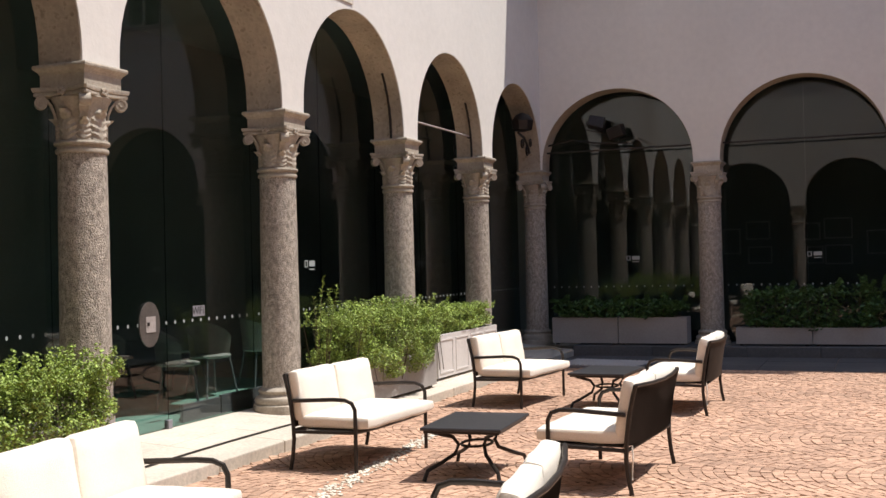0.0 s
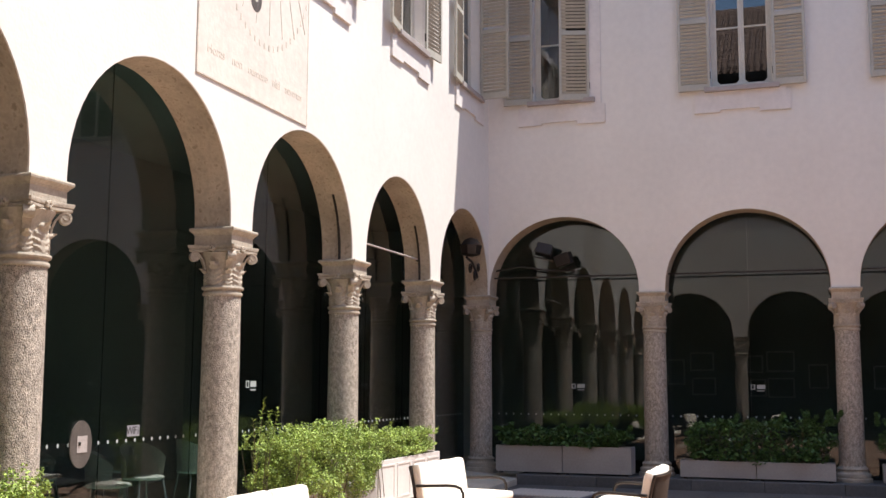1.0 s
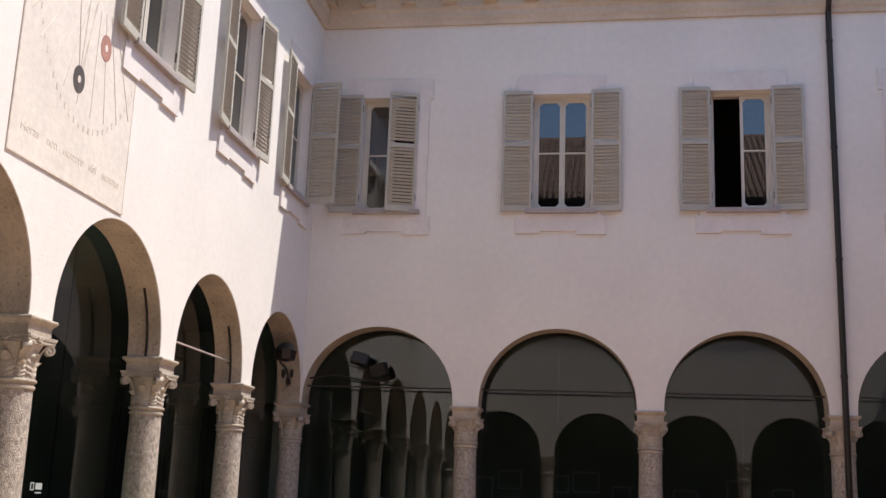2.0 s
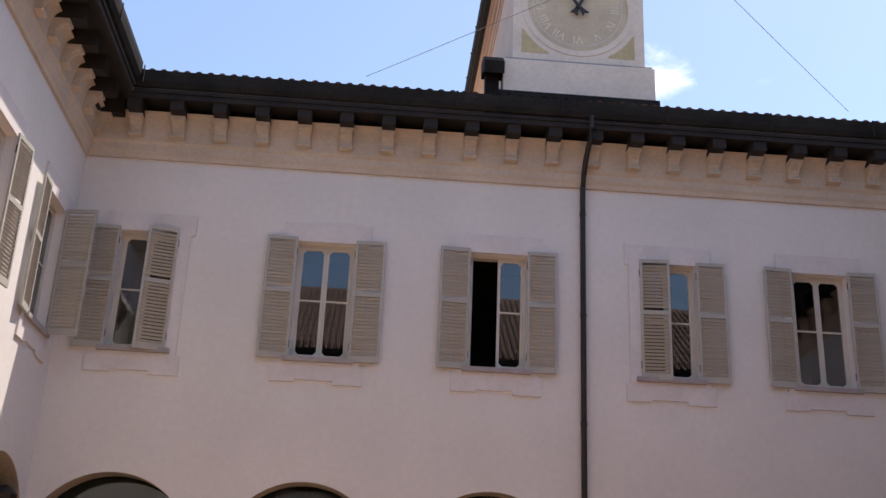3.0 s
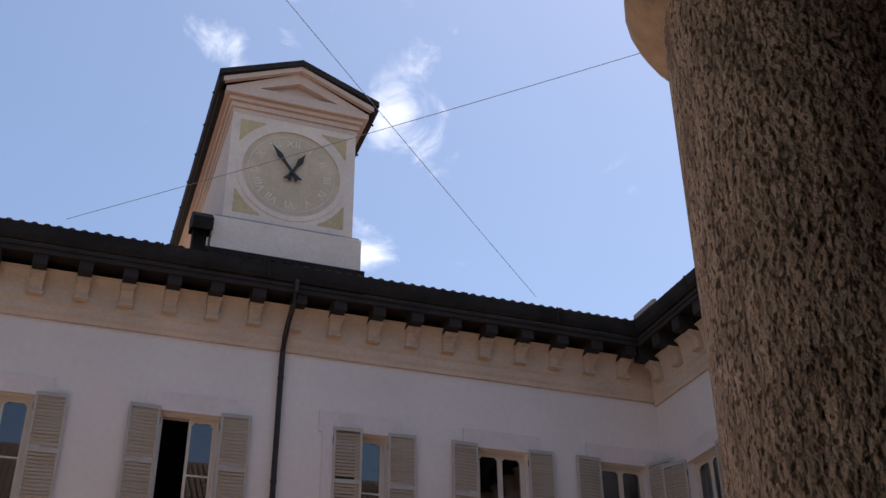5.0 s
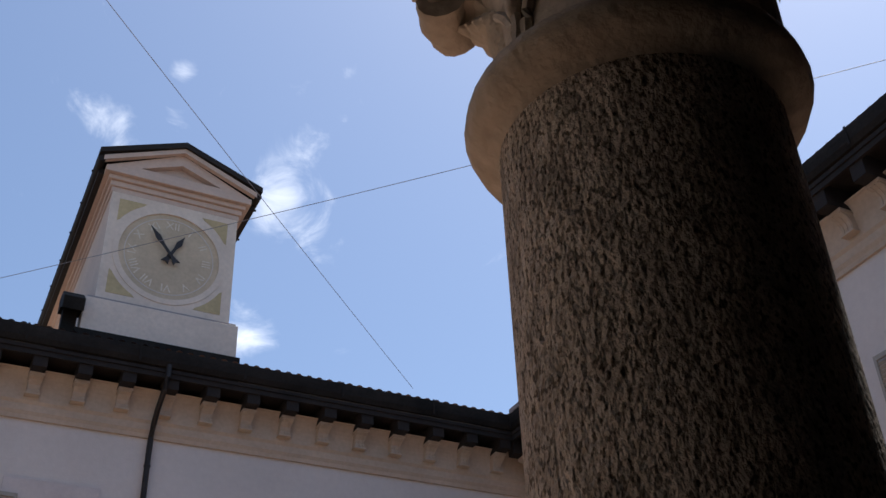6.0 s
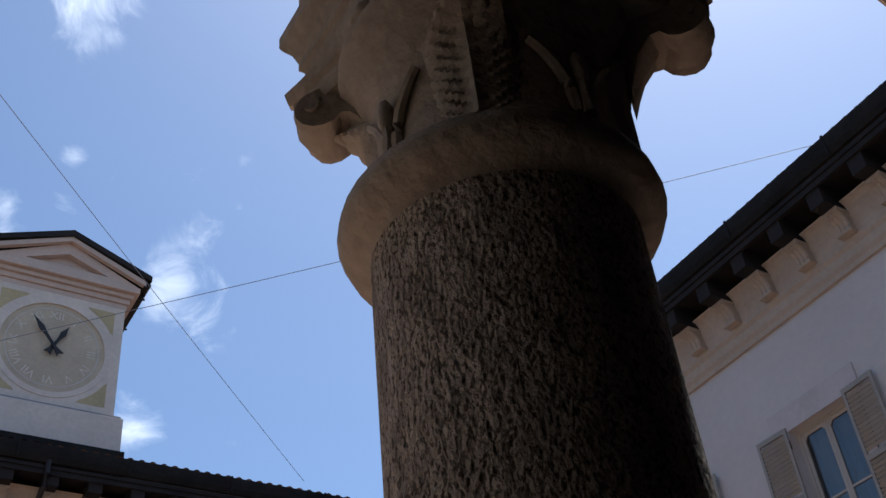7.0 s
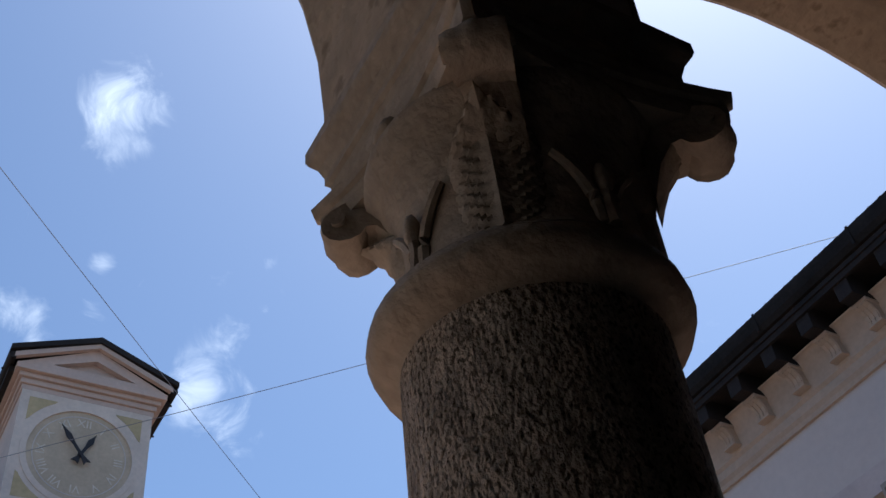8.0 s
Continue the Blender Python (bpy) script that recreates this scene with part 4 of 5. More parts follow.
for s in (-1, 1):
    e = (mid + s * (TX1 - mid + 0.30), ez + 0.05)
    vs = []
    for d in (TY0 - 0.31, TY0 - 0.205):
        vs.append([bm.verts.new((mid, d, rz - 0.01)), bm.verts.new((e[0], d, e[1] - 0.03)), bm.verts.new((e[0], d, e[1] + 0.085)), bm.verts.new((mid, d, rz + 0.098))])
    for i in range(4):
        bm.faces.new((vs[0][i], vs[0][(i + 1) % 4], vs[1][(i + 1) % 4], vs[1][i]))
    bm.faces.new(vs[0]); bm.faces.new(vs[1][::-1])
part("raking_cornice", bm, TOWER, tower)
for s in (-1, 1):                          # side gutters with knob-headed bolts
    x = mid + s * (TX1 - mid + 0.33)
    part("side_gutter", tube(bmesh.new(), [(x, TY0 - 0.3, 15.66), (x, TY1, 15.66)], 0.075, 10), WOOD_DARK, tower, "dark side gutter", True)
    part("side_board", boxed(min(x, x - s * 0.2), max(x, x - s * 0.2), TY0 - 0.02, TY1, 15.47, 15.60), WOOD_DARK, tower)
    kn = mesh_of("knob", bmesh.ops.create_icosphere(bm2 := bmesh.new(), subdivisions=1, radius=0.03) and bm2, IRON, True)
    for k in range(6):
        share("knob", kn, tower, Matrix.Translation((x + s * 0.09, TY0 + 0.2 + 1.15 * k, 15.66)))
# bent vent pipe beside the base
vent = thing("roof_vent", "dark folded metal vent hood beside the tower base", "vent")
bm = boxed(7.06, 7.32, YB - 0.02, YB + 0.22, 11.5, 12.30, bevel=0.01)
part("shaft", bm, COPPER, vent)
bm = bmesh.new()
sec = [(-0.36, 12.10), (-0.42, 12.34), (-0.10, 12.60), (0.26, 12.62), (0.26, 12.30), (-0.04, 12.30)]
ends = [[bm.verts.new((x, YB + d, z)) for d, z in sec] for x in (7.00, 7.38)]
for i in range(6):
    bm.faces.new((ends[0][i], ends[0][(i + 1) % 6], ends[1][(i + 1) % 6], ends[1][i]))
bm.faces.new(ends[0][::-1]); bm.faces.new(ends[1])
bmesh.ops.bevel(bm, geom=bm.edges[:], offset=0.012, segments=1, affect="EDGES")
part("hood", bm, COPPER, vent, "folded metal hood")

# chimney on the east roof
chim = thing("chimney", "tall plastered chimney stack with a small cap", "chimney")
part("shaft", boxed(17.35, 18.2, 14.55, 15.55, 11.6, 16.9, bevel=0.02), TOWER_WHITE, chim)
part("collar", boxed(17.30, 18.25, 14.50, 15.60, 15.35, 15.45, bevel=0.01), TOWER_WHITE, chim)
part("cap", boxed(17.28, 18.27, 14.48, 15.62, 16.9, 17.0, bevel=0.015), SILL, chim)
part("pot", lathe(bmesh.new(), [(0.13, 17.0), (0.14, 17.05), (0.11, 17.25), (0.15, 17.28), (0.15, 17.34)], 14, (17.7, 15.1)), TILE, chim, "", True)

# two thin cables across the court
for a, b in (((13.66, YB - 0.76, 11.5), (-0.74 + 0.0, 1.9, 11.5)), ((4.86, YB - 0.76, 11.5), (XC - 0.0 + 0.6, 4.15, 11.5))):
    cable = thing("overhead_cable", "thin black cable strung across the courtyard", "cable")
    A, B = Vector(a), Vector(b)
    bm = tube(bmesh.new(), [A.lerp(B, i / 20) - Vector((0, 0, 0.10 * 4 * (i / 20) * (1 - i / 20))) + Vector((0, 0, 0.10)) for i in range(21)], 0.0052, 5)
    part("wire", bm, PANEL_GREY, cable)


# ---- glass screens of the arcade ----
def screen(side, u_ends, depth, name):
    w = thing(name, "tall frameless glass screen with a row of white dots", "glass screen", SIDE[side], "arcade glass screens", "structure")
    u0, u1 = u_ends
    n = max(1, round((u1 - u0) / 1.5))
    step = (u1 - u0) / n
    dot = mesh_of("dot", plate(bmesh.new(), [(0.013 * math.cos(2 * math.pi * i / 12), 0.017 * math.sin(2 * math.pi * i / 12)) for i in range(12)], [], -0.0012, 0.0), WHITE_FILM)
    for k in range(n):
        a, b = u0 + k * step + 0.001, u0 + (k + 1) * step - 0.001
        p = part("pane", boxed(a, b, depth, depth + 0.012, 0.172, 4.94), SCREEN_GLASS, w)
        p.visible_shadow = False
        part("clamp", boxed(b - 0.03, b + 0.03, depth - 0.02, depth + 0.03, 0.17, 0.25, bevel=0.004), PANEL_GREY, w)
    d = u0 + 0.1
    while d < u1:
        share("dot", dot, w, Matrix.Translation((d, depth - 0.002, 1.13)))
        d += 0.135
    return w


for i, (a, b) in enumerate(zip(COLS["west"][:-1], COLS["west"][1:])):
    screen("west", (a, b), 0.52, "window_arcade_west_%d" % (i + 1))
for i, (a, b) in enumerate(zip(COLS["north"][:-1], COLS["north"][1:])):
    screen("north", (a, b), 0.52, "window_arcade_north_%d" % (i + 1))
for i, (a, b) in enumerate(zip(COLS["east"][:-1], COLS["east"][1:])):
    screen("east", (a, b), 0.52, "window_arcade_east_%d" % (i + 1))


def sign_bars(m, label, bars):
    """A small sign on the glass whose writing is drawn as bars."""
    s = thing("glass_sign", label, "sign", m)
    for x0, x1, z0, z1 in bars:
        part("bar", boxed(x0, x1, -0.0015, 0.0015, z0, z1), WHITE_FILM, s)
    return s


LOGO = [(-0.10, -0.085, -0.04, 0.04), (-0.085, -0.045, 0.028, 0.04), (-0.085, -0.045, -0.04, -0.028), (-0.045, -0.03, -0.04, 0.04), (0.0, 0.13, -0.03, 0.035), (0.005, 0.12, -0.07, -0.055)]
for side, u, z in (("west", 9.85, 1.64), ("north", 1.45, 1.62), ("north", 4.45, 1.62), ("north", 7.5, 1.62)):
    sign_bars(SIDE[side] @ Matrix.Translation((u, 0.512, z)), "small white logo sticker on the glass screen", LOGO)
# oval notice and the wireless sticker beside it
disc = thing("oval_notice", "oval metal notice with a square plate fixed to the glass", "sign", SIDE["west"] @ Matrix.Translation((6.93, 0.505, 1.13)))
part("plate", plate(bmesh.new(), [(0.145 * math.cos(2 * math.pi * i / 32), 0.20 * math.sin(2 * math.pi * i / 32)) for i in range(32)], [], -0.006, 0.006), BRONZE, disc)
part("label_plate", boxed(-0.06, 0.075, -0.012, -0.007, -0.07, 0.07), SILL, disc, "pale square label")
part("knob", boxed(-0.045, -0.02, -0.02, -0.0125, -0.01, 0.02), IRON, disc)
wifi = thing("wireless_sign", "small white sticker lettered WiFi on the glass", "sign", SIDE["west"] @ Matrix.Translation((7.69, 0.512, 1.215)))
part("backing", boxed(-0.095, 0.095, -0.002, 0.002, -0.05, 0.05), PANEL_GREY, wifi)
for t, x in (("W", -0.055), ("i", 0.0), ("F", 0.03), ("i", 0.072)):
    lettering("letter", t, 0.10, DARK_PAINT, Matrix.Translation((x, -0.0035, 0)) @ Matrix.Rotation(math.pi / 2, 4, "X"), wifi, depth=0.0005)

# green floor mats and a low grey bar plinth behind the west glass
tagged(part("floor_mat", boxed(-3.2, -0.56, 6.3, 11.2, 0.168, 0.176), GREEN_FLOOR), "pale green floor covering behind the glass", "floor", kind="structure")
for y0, y1, h, lab in ((7.50, 8.12, 0.345, "low grey panel standing behind the glass screen"), (8.14, 9.0, 0.36, "low grey panel standing behind the glass screen")):
    b = thing("low_panel", lab, "panel", group="low panels behind the glass")
    part("board", boxed(-0.612, -0.575, y0, y1, 0.178, h, bevel=0.004), PANEL_GREY, b)
    part("foot", boxed(-0.70, -0.613, y0 + 0.1, y0 + 0.14, 0.178, 0.20), IRON, b)
    part("foot", boxed(-0.70, -0.613, y1 - 0.14, y1 - 0.1, 0.178, 0.20), IRON, b)


def cafe_chair(m):
    c = thing("cafe_chair", "pale grey curved cafe chair in the shade behind the glass", "chair", m, "cafe chairs behind the glass")
    bm = bmesh.new()
    grid = []
    for j in range(7):
        f = j / 6
        row = []
        for i in range(13):
            a = radians(-100 + 200 * i / 12)
            r = 0.235 + 0.03 * f
            row.append(bm.verts.new((-r * math.cos(a) * 0.92, r * math.sin(a), 0.46 + (0.36 - 0.16 * (abs(i - 6) / 6) ** 2) * f)))
        grid.append(row)
    for a, b in zip(grid, grid[1:]):
        for i in range(12):
            bm.faces.new((a[i], a[i + 1], b[i + 1], b[i]))
    bmesh.ops.solidify(bm, geom=bm.faces[:], thickness=0.012)
    part("backrest", bm, PLANTER_WHITE, c, "", True)
    part("seat", lathe(bmesh.new(), [(0.0, 0.43), (0.20, 0.43), (0.228, 0.44), (0.232, 0.458), (0.21, 0.468), (0.0, 0.462)], 24), PLANTER_WHITE, c, "", True)
    for sx in (-1, 1):
        for sy in (-1, 1):
            part("leg", tube(bmesh.new(), [(sx * 0.15, sy * 0.15, 0.43), (sx * 0.21, sy * 0.21, 0.0)], 0.011, 7), PANEL_GREY, c, "", True)
    return c


ch0 = cafe_chair(pose(-1.35, 8.5, 0.178, 0, 0, 35))
for x, y, r in ((-1.55, 9.4, -20), (-2.0, 7.6, 160), (-2.5, 8.8, 80), (-1.4, 5.3, 25), (-2.1, 5.9, 200), (-1.5, 10.4, 60), (-2.4, 10.1, 140)):
    copy_thing(ch0, pose(x, y, 0.178 if y > 6.3 else 0.168, 0, 0, r))

# pictures on the north back wall
rng = random.Random(5)
for x, z, w, h in ((2.75, 1.9, 0.34, 0.5), (3.25, 2.1, 0.46, 0.36), (3.28, 1.62, 0.46, 0.34), (4.25, 2.05, 0.30, 0.34), (4.72, 2.1, 0.52, 0.40), (4.3, 1.6, 0.30, 0.34), (4.72, 1.6, 0.5, 0.38), (5.4, 1.82, 0.36, 0.46), (5.9, 1.82, 0.40, 0.44), (6.6, 1.8, 0.46, 0.44), (7.6, 2.05, 0.46, 0.36), (7.6, 1.6, 0.46, 0.36), (8.4, 1.85, 0.4, 0.5)):
    f = thing("framed_picture", "pale framed picture on the dim back wall", "picture", Matrix.Translation((x, 20.999, z)), "pictures on the back wall")
    part("frame", plate(bmesh.new(), [(-w / 2, -h / 2), (w / 2, -h / 2), (w / 2, h / 2), (-w / 2, h / 2)], [[(-w / 2 + .03, -h / 2 + .03), (w / 2 - .03, -h / 2 + .03), (w / 2 - .03, h / 2 - .03), (-w / 2 + .03, h / 2 - .03)]], -0.03, -0.001), PAPER, f)
    part("sheet", boxed(-w / 2 + .03, w / 2 - .03, -0.012, -0.003, -h / 2 + .03, h / 2 - .03), INNER, f)

# iron tie rods across the arches, and bars fixed under two of them
for side in ("west", "north"):
    cols = COLS[side]
    for i, (a, b) in enumerate(zip(cols, cols[1:])):
        if side == "west" and i != 4:
            continue
        rod = thing("tie_rod", "thin iron tie rod across the arch", "tie rod", SIDE[side], "arch tie rods")
        part("rod", tube(bmesh.new(), [(a + HALF_PIER - 0.02, 0.2, 3.50), (b - HALF_PIER + 0.02, 0.2, 3.50)], 0.014, 8), IRON if side != "west" else SILL, rod)
        part("anchor", tube(bmesh.new(), [(b - HALF_PIER - 0.03, 0.2, 3.50), (b - HALF_PIER + 0.012, 0.2, 3.50)], 0.035, 8), IRON, rod)
for c in (COLS["west"][4], COLS["west"][5]):
    bar = thing("iron_strip", "dark iron strip fixed to the arch lining", "iron strip")
    pts = [p for p in arch_points(c - 2.95 + HALF_PIER, c - HALF_PIER) if p[0] > c - 1.0 and p[1] < 4.05][::-1]
    pts = [(u - 0.015, z) for u, z in pts]
    part("strip", tube(bmesh.new(), [(-0.17, u, z) for u, z in [(c - HALF_PIER - 0.02, 3.19)] + pts], 0.016, 6), IRON, bar)

# flood lights and their bracket in the corner of the arcade
def flood_light(m):
    f = thing("flood_light", "black box flood light on a bracket in the corner arch", "flood light", m, "corner flood lights")
    bm = bmesh.new()
    box(bm, -0.14, 0.14, -0.09, 0.09, -0.10, 0.10, 0.012)
    part("housing", bm, IRON, f)
    bm = tube(bmesh.new(), [(-0.16, 0, 0), (-0.16, 0, -0.16), (0.16, 0, -0.16), (0.16, 0, 0)], 0.012, 6)
    part("yoke", bm, IRON, f)
    for k in range(4):
        part("fin", boxed(-0.13, 0.13, 0.092, 0.12, -0.08 + k * 0.05, -0.07 + k * 0.05), IRON, f)
    part("lens", boxed(-0.12, 0.12, -0.097, -0.091, -0.08, 0.08), IRON, f)


bm = tube(bmesh.new(), [(0.02, YB + 0.2, 3.62), (0.5, YB + 0.2, 3.70), (1.0, YB + 0.2, 3.62), (1.5, YB + 0.2, 3.60)], 0.016, 6)
arm = thing("lamp_bracket", "thin black iron lamp bracket in the corner arch", "bracket")
part("arm", bm, IRON, arm)
flood_light(pose(0.95, YB + 0.2, 3.98, -12, 14, 10))
flood_light(pose(1.30, YB + 0.2, 3.80, 8, -16, -12))
# curled wrought-iron lantern bracket by the corner column
lan = thing("wrought_iron_bracket", "curled dark wrought-iron lantern bracket by the corner column", "lantern")
bm = bmesh.new()
tube(bm, [(-0.2, YB - 0.02, 3.50), (-0.15, YB - 0.3, 3.60), (-0.12, YB - 0.6, 3.72), (-0.1, YB - 0.95, 3.76)], 0.022, 7)
for c0, c1, r0 in ((YB - 0.35, 3.50, 0.10), (YB - 0.62, 3.60, 0.09), (YB - 0.15, 3.66, 0.08)):
    tube(bm, [(-0.14, c0 + r0 * (1 - i / 30) * math.cos(i * 0.5), c1 + r0 * (1 - i / 30) * math.sin(i * 0.5)) for i in range(22)], 0.013, 6)
part("scrolls", bm, IRON, lan, "", True)
bm = lathe(bmesh.new(), [(0.05, 3.80), (0.17, 3.83), (0.20, 3.98), (0.12, 4.08), (0.03, 4.12)], 8, (-0.1, YB - 0.72))
part("lantern", bm, IRON, lan, "dark lantern body", True)

# ---- sundial painted on the west wall ----
dial = thing("sundial", "faded painted sundial panel with radiating hour lines on the wall", "sundial", SIDE["west"])
part("panel", boxed(7.72, 10.06, -0.012, -0.001, 4.57, 7.5), SUNDIAL, dial, "pale tan painted panel")
bm = bmesh.new()
for x0, x1, z0, z1 in ((7.72, 10.06, 4.57, 4.585), (7.72, 7.735, 4.585, 7.5), (10.045, 10.06, 4.585, 7.5)):
    box(bm, x0, x1, -0.0145, -0.0125, z0, z1)
part("border", bm, SUNDIAL_INK, dial)
gx, gz = 9.12, 7.3
for k in range(15):
    a = radians(-152 + 124 * k / 14)
    r0, r1 = 0.75, 1.95 - 0.15 * abs(k - 7) / 7
    p0, p1 = Vector((gx + r0 * math.cos(a), -0.0135, gz + r0 * math.sin(a))), Vector((gx + r1 * math.cos(a), -0.0135, gz + r1 * math.sin(a)))
    if all(7.78 < p.x < 10.0 for p in (p0, p1)):
        part("hour_line", tube(bmesh.new(), [p0, p1], 0.0035, 4), SUNDIAL_INK, dial)
for k in range(27):
    a = radians(-155 + 130 * k / 26)
    x, z = gx - 0.1 + 1.18 * math.cos(a), gz - 0.35 + 1.75 * math.sin(a)
    if 7.78 < x < 10.0 and z > 5.0:
        part("hour_mark", boxed(x - 0.012, x + 0.012, -0.015, -0.0125, z - 0.03, z + 0.03), SUNDIAL_INK, dial)
for t, x in (("Horas", 8.06), ("non", 8.47), ("numero", 8.90), ("nisi", 9.30), ("serenas", 9.71)):
    lettering("motto_word", t, 0.135, SUNDIAL_INK, Matrix.Translation((x, -0.0135, 4.86)) @ Matrix.Rotation(math.pi / 2, 4, "X"), dial, depth=0.001)
for (x, z, r, mt) in ((8.82, 5.66, 0.115, BRONZE), (9.30, 6.2, 0.115, SUNDIAL_RED)):
    part("medallion", plate(bmesh.new(), [(x + r * math.cos(2 * math.pi * i / 28), z + 1.25 * r * math.sin(2 * math.pi * i / 28)) for i in range(28)], [], -0.0165, -0.0125), mt, dial)
    part("medallion_eye", plate(bmesh.new(), [(x + .03 * math.cos(2 * math.pi * i / 12), z + .04 * math.sin(2 * math.pi * i / 12)) for i in range(12)], [], -0.0185, -0.017), SUNDIAL, dial)
for x in (8.76, 8.84, 8.9):
    part("cord_line", tube(bmesh.new(), [(8.82 + (x - 8.82) * 0.4, -0.014, 5.80), (x + (x - 8.82) * 2.5, -0.014, 6.9)], 0.005, 4), SUNDIAL_INK, dial)

# ---- garden furniture ----
def cushion(x0, x1, y0, y1, z0, z1, puff=0.03):
    """A soft box with rounded edges and a swollen middle."""
    bm = box(bmesh.new(), x0, x1, y0, y1, z0, z1)
    bmesh.ops.subdivide_edges(bm, edges=bm.edges[:], cuts=7, use_grid_fill=True)
    c, h = Vector(((x0 + x1) / 2, (y0 + y1) / 2, (z0 + z1) / 2)), Vector(((x1 - x0) / 2, (y1 - y0) / 2, (z1 - z0) / 2))
    r = min(h) * 0.75
    for v in bm.verts:
        q = v.co - c
        inner = Vector([max(-(hh - r), min(hh - r, a)) for a, hh in zip(q, h)])
        dd = q - inner
        if dd.length > 1e-6:
            q = inner + dd.normalized() * min(dd.length, r)
        n = Vector([a / b for a, b in zip(q, h)])
        k = min(range(3), key=lambda i: h[i])
        other = [i for i in range(3) if i != k]
        q[k] += math.copysign(puff, q[k]) * (1 - n[other[0]] ** 2) * (1 - n[other[1]] ** 2) * (1 if abs(n[k]) > 0.3 else 0)
        q += 0.006 * Vector(noise.noise_vector((v.co + Vector((x0 * 7, y0 * 5, z0))) * 7))
        v.co = c + q
    return bm


def sofa(m, label):
    s = thing("garden_sofa", label, "sofa", m, "garden sofas")
    W = 0.615
    for sd in (-1, 1):
        y = sd * W
        part("front_leg", tube(bmesh.new(), [(-0.27, y, 0.545), (0.10, y, 0.565), (0.20, y, 0.563), (0.262, y, 0.54), (0.288, y, 0.49), (0.290, y, 0.40), (0.290, y, 0.0)], 0.0165, 8), IRON, s, "dark metal arm and front leg in one bar", True)
        part("back_leg", tube(bmesh.new(), [(-0.35, y, 0.75), (-0.325, y, 0.66), (-0.295, y, 0.52), (-0.275, y, 0.36), (-0.27, y, 0.24), (-0.285, y, 0.10), (-0.305, y, 0.0)], 0.0165, 8), IRON, s, "dark metal back post and rear leg", True)
        part("side_rail", tube(bmesh.new(), [(-0.275, y, 0.30), (0.29, y, 0.315)], 0.015, 8), IRON, s, "", True)
    part("front_rail", tube(bmesh.new(), [(0.29, -W, 0.315), (0.30, -W * 0.5, 0.31), (0.30, W * 0.5, 0.31), (0.29, W, 0.315)], 0.016, 8), IRON, s, "", True)
    part("back_rail", tube(bmesh.new(), [(-0.275, -W, 0.30), (-0.275, W, 0.30)], 0.015, 8), IRON, s, "", True)
    part("top_rail", tube(bmesh.new(), [(-0.35, -W, 0.745), (-0.385, -W * 0.5, 0.735), (-0.395, 0, 0.73), (-0.385, W * 0.5, 0.735), (-0.35, W, 0.745)], 0.014, 8), IRON, s, "", True)
    bm = bmesh.new()
    rows = []
    for i in range(9):
        f = i / 8
        y = -W + 2 * W * f
        bow = 0.045 * (1 - (2 * f - 1) ** 2)
        rows.append([bm.verts.new((-0.285 - 0.062 * k / 5 - bow, y, 0.33 + (0.735 - 0.33) * k / 5)) for k in range(6)])
    for a, b in zip(rows, rows[1:]):
        for k in range(5):
            bm.faces.new((a[k], b[k], b[k + 1], a[k + 1]))
    bmesh.ops.solidify(bm, geom=bm.faces[:], thickness=0.006)
    part("back_webbing", bm, WEBBING, s, "taut brown mesh back", True)
    part("seat_webbing", boxed(-0.27, 0.285, -W + 0.02, W - 0.02, 0.318, 0.326), WEBBING, s)
    part("seat_cushion", cushion(-0.26, 0.40, -W + 0.02, W - 0.02, 0.328, 0.435, 0.012), CUSHION, s, "thick cream canvas seat cushion", True)
    for k in (-1, 1):
        b = part("back_cushion", cushion(-0.055, 0.055, -0.30, 0.30, -0.205, 0.205, 0.02), CUSHION, s, "cream canvas back cushion", True)
        b.matrix_basis = Matrix.Translation((-0.262, k * 0.302, 0.58)) @ Matrix.Rotation(radians(-9), 4, "Y")
    part("tie_ribbon", tube(bmesh.new(), [(-0.30, W - 0.05, 0.33), (-0.31, W - 0.03, 0.24), (-0.30, W - 0.04, 0.16), (-0.305, W - 0.02, 0.10)], 0.006, 5), CUSHION, s, "white fabric tie")
    return s


LAB_W = "dark metal garden loveseat with cream cushions beside the kerb"
LAB_E = "dark metal garden loveseat with cream cushions on the setts"
s0 = sofa(pose(1.46, 7.14, 0.004, 0, 0, -3), LAB_W)
for x, y, r, lab in ((1.60, 10.95, -6, LAB_W), (1.98, 3.37, 6, LAB_W), (3.63, 6.95, 177, LAB_E), (3.52, 10.82, 180, LAB_E), (3.88, 3.24, 189, LAB_E)):
    tagged(copy_thing(s0, pose(x, y, 0.004, 0, 0, r)), lab)


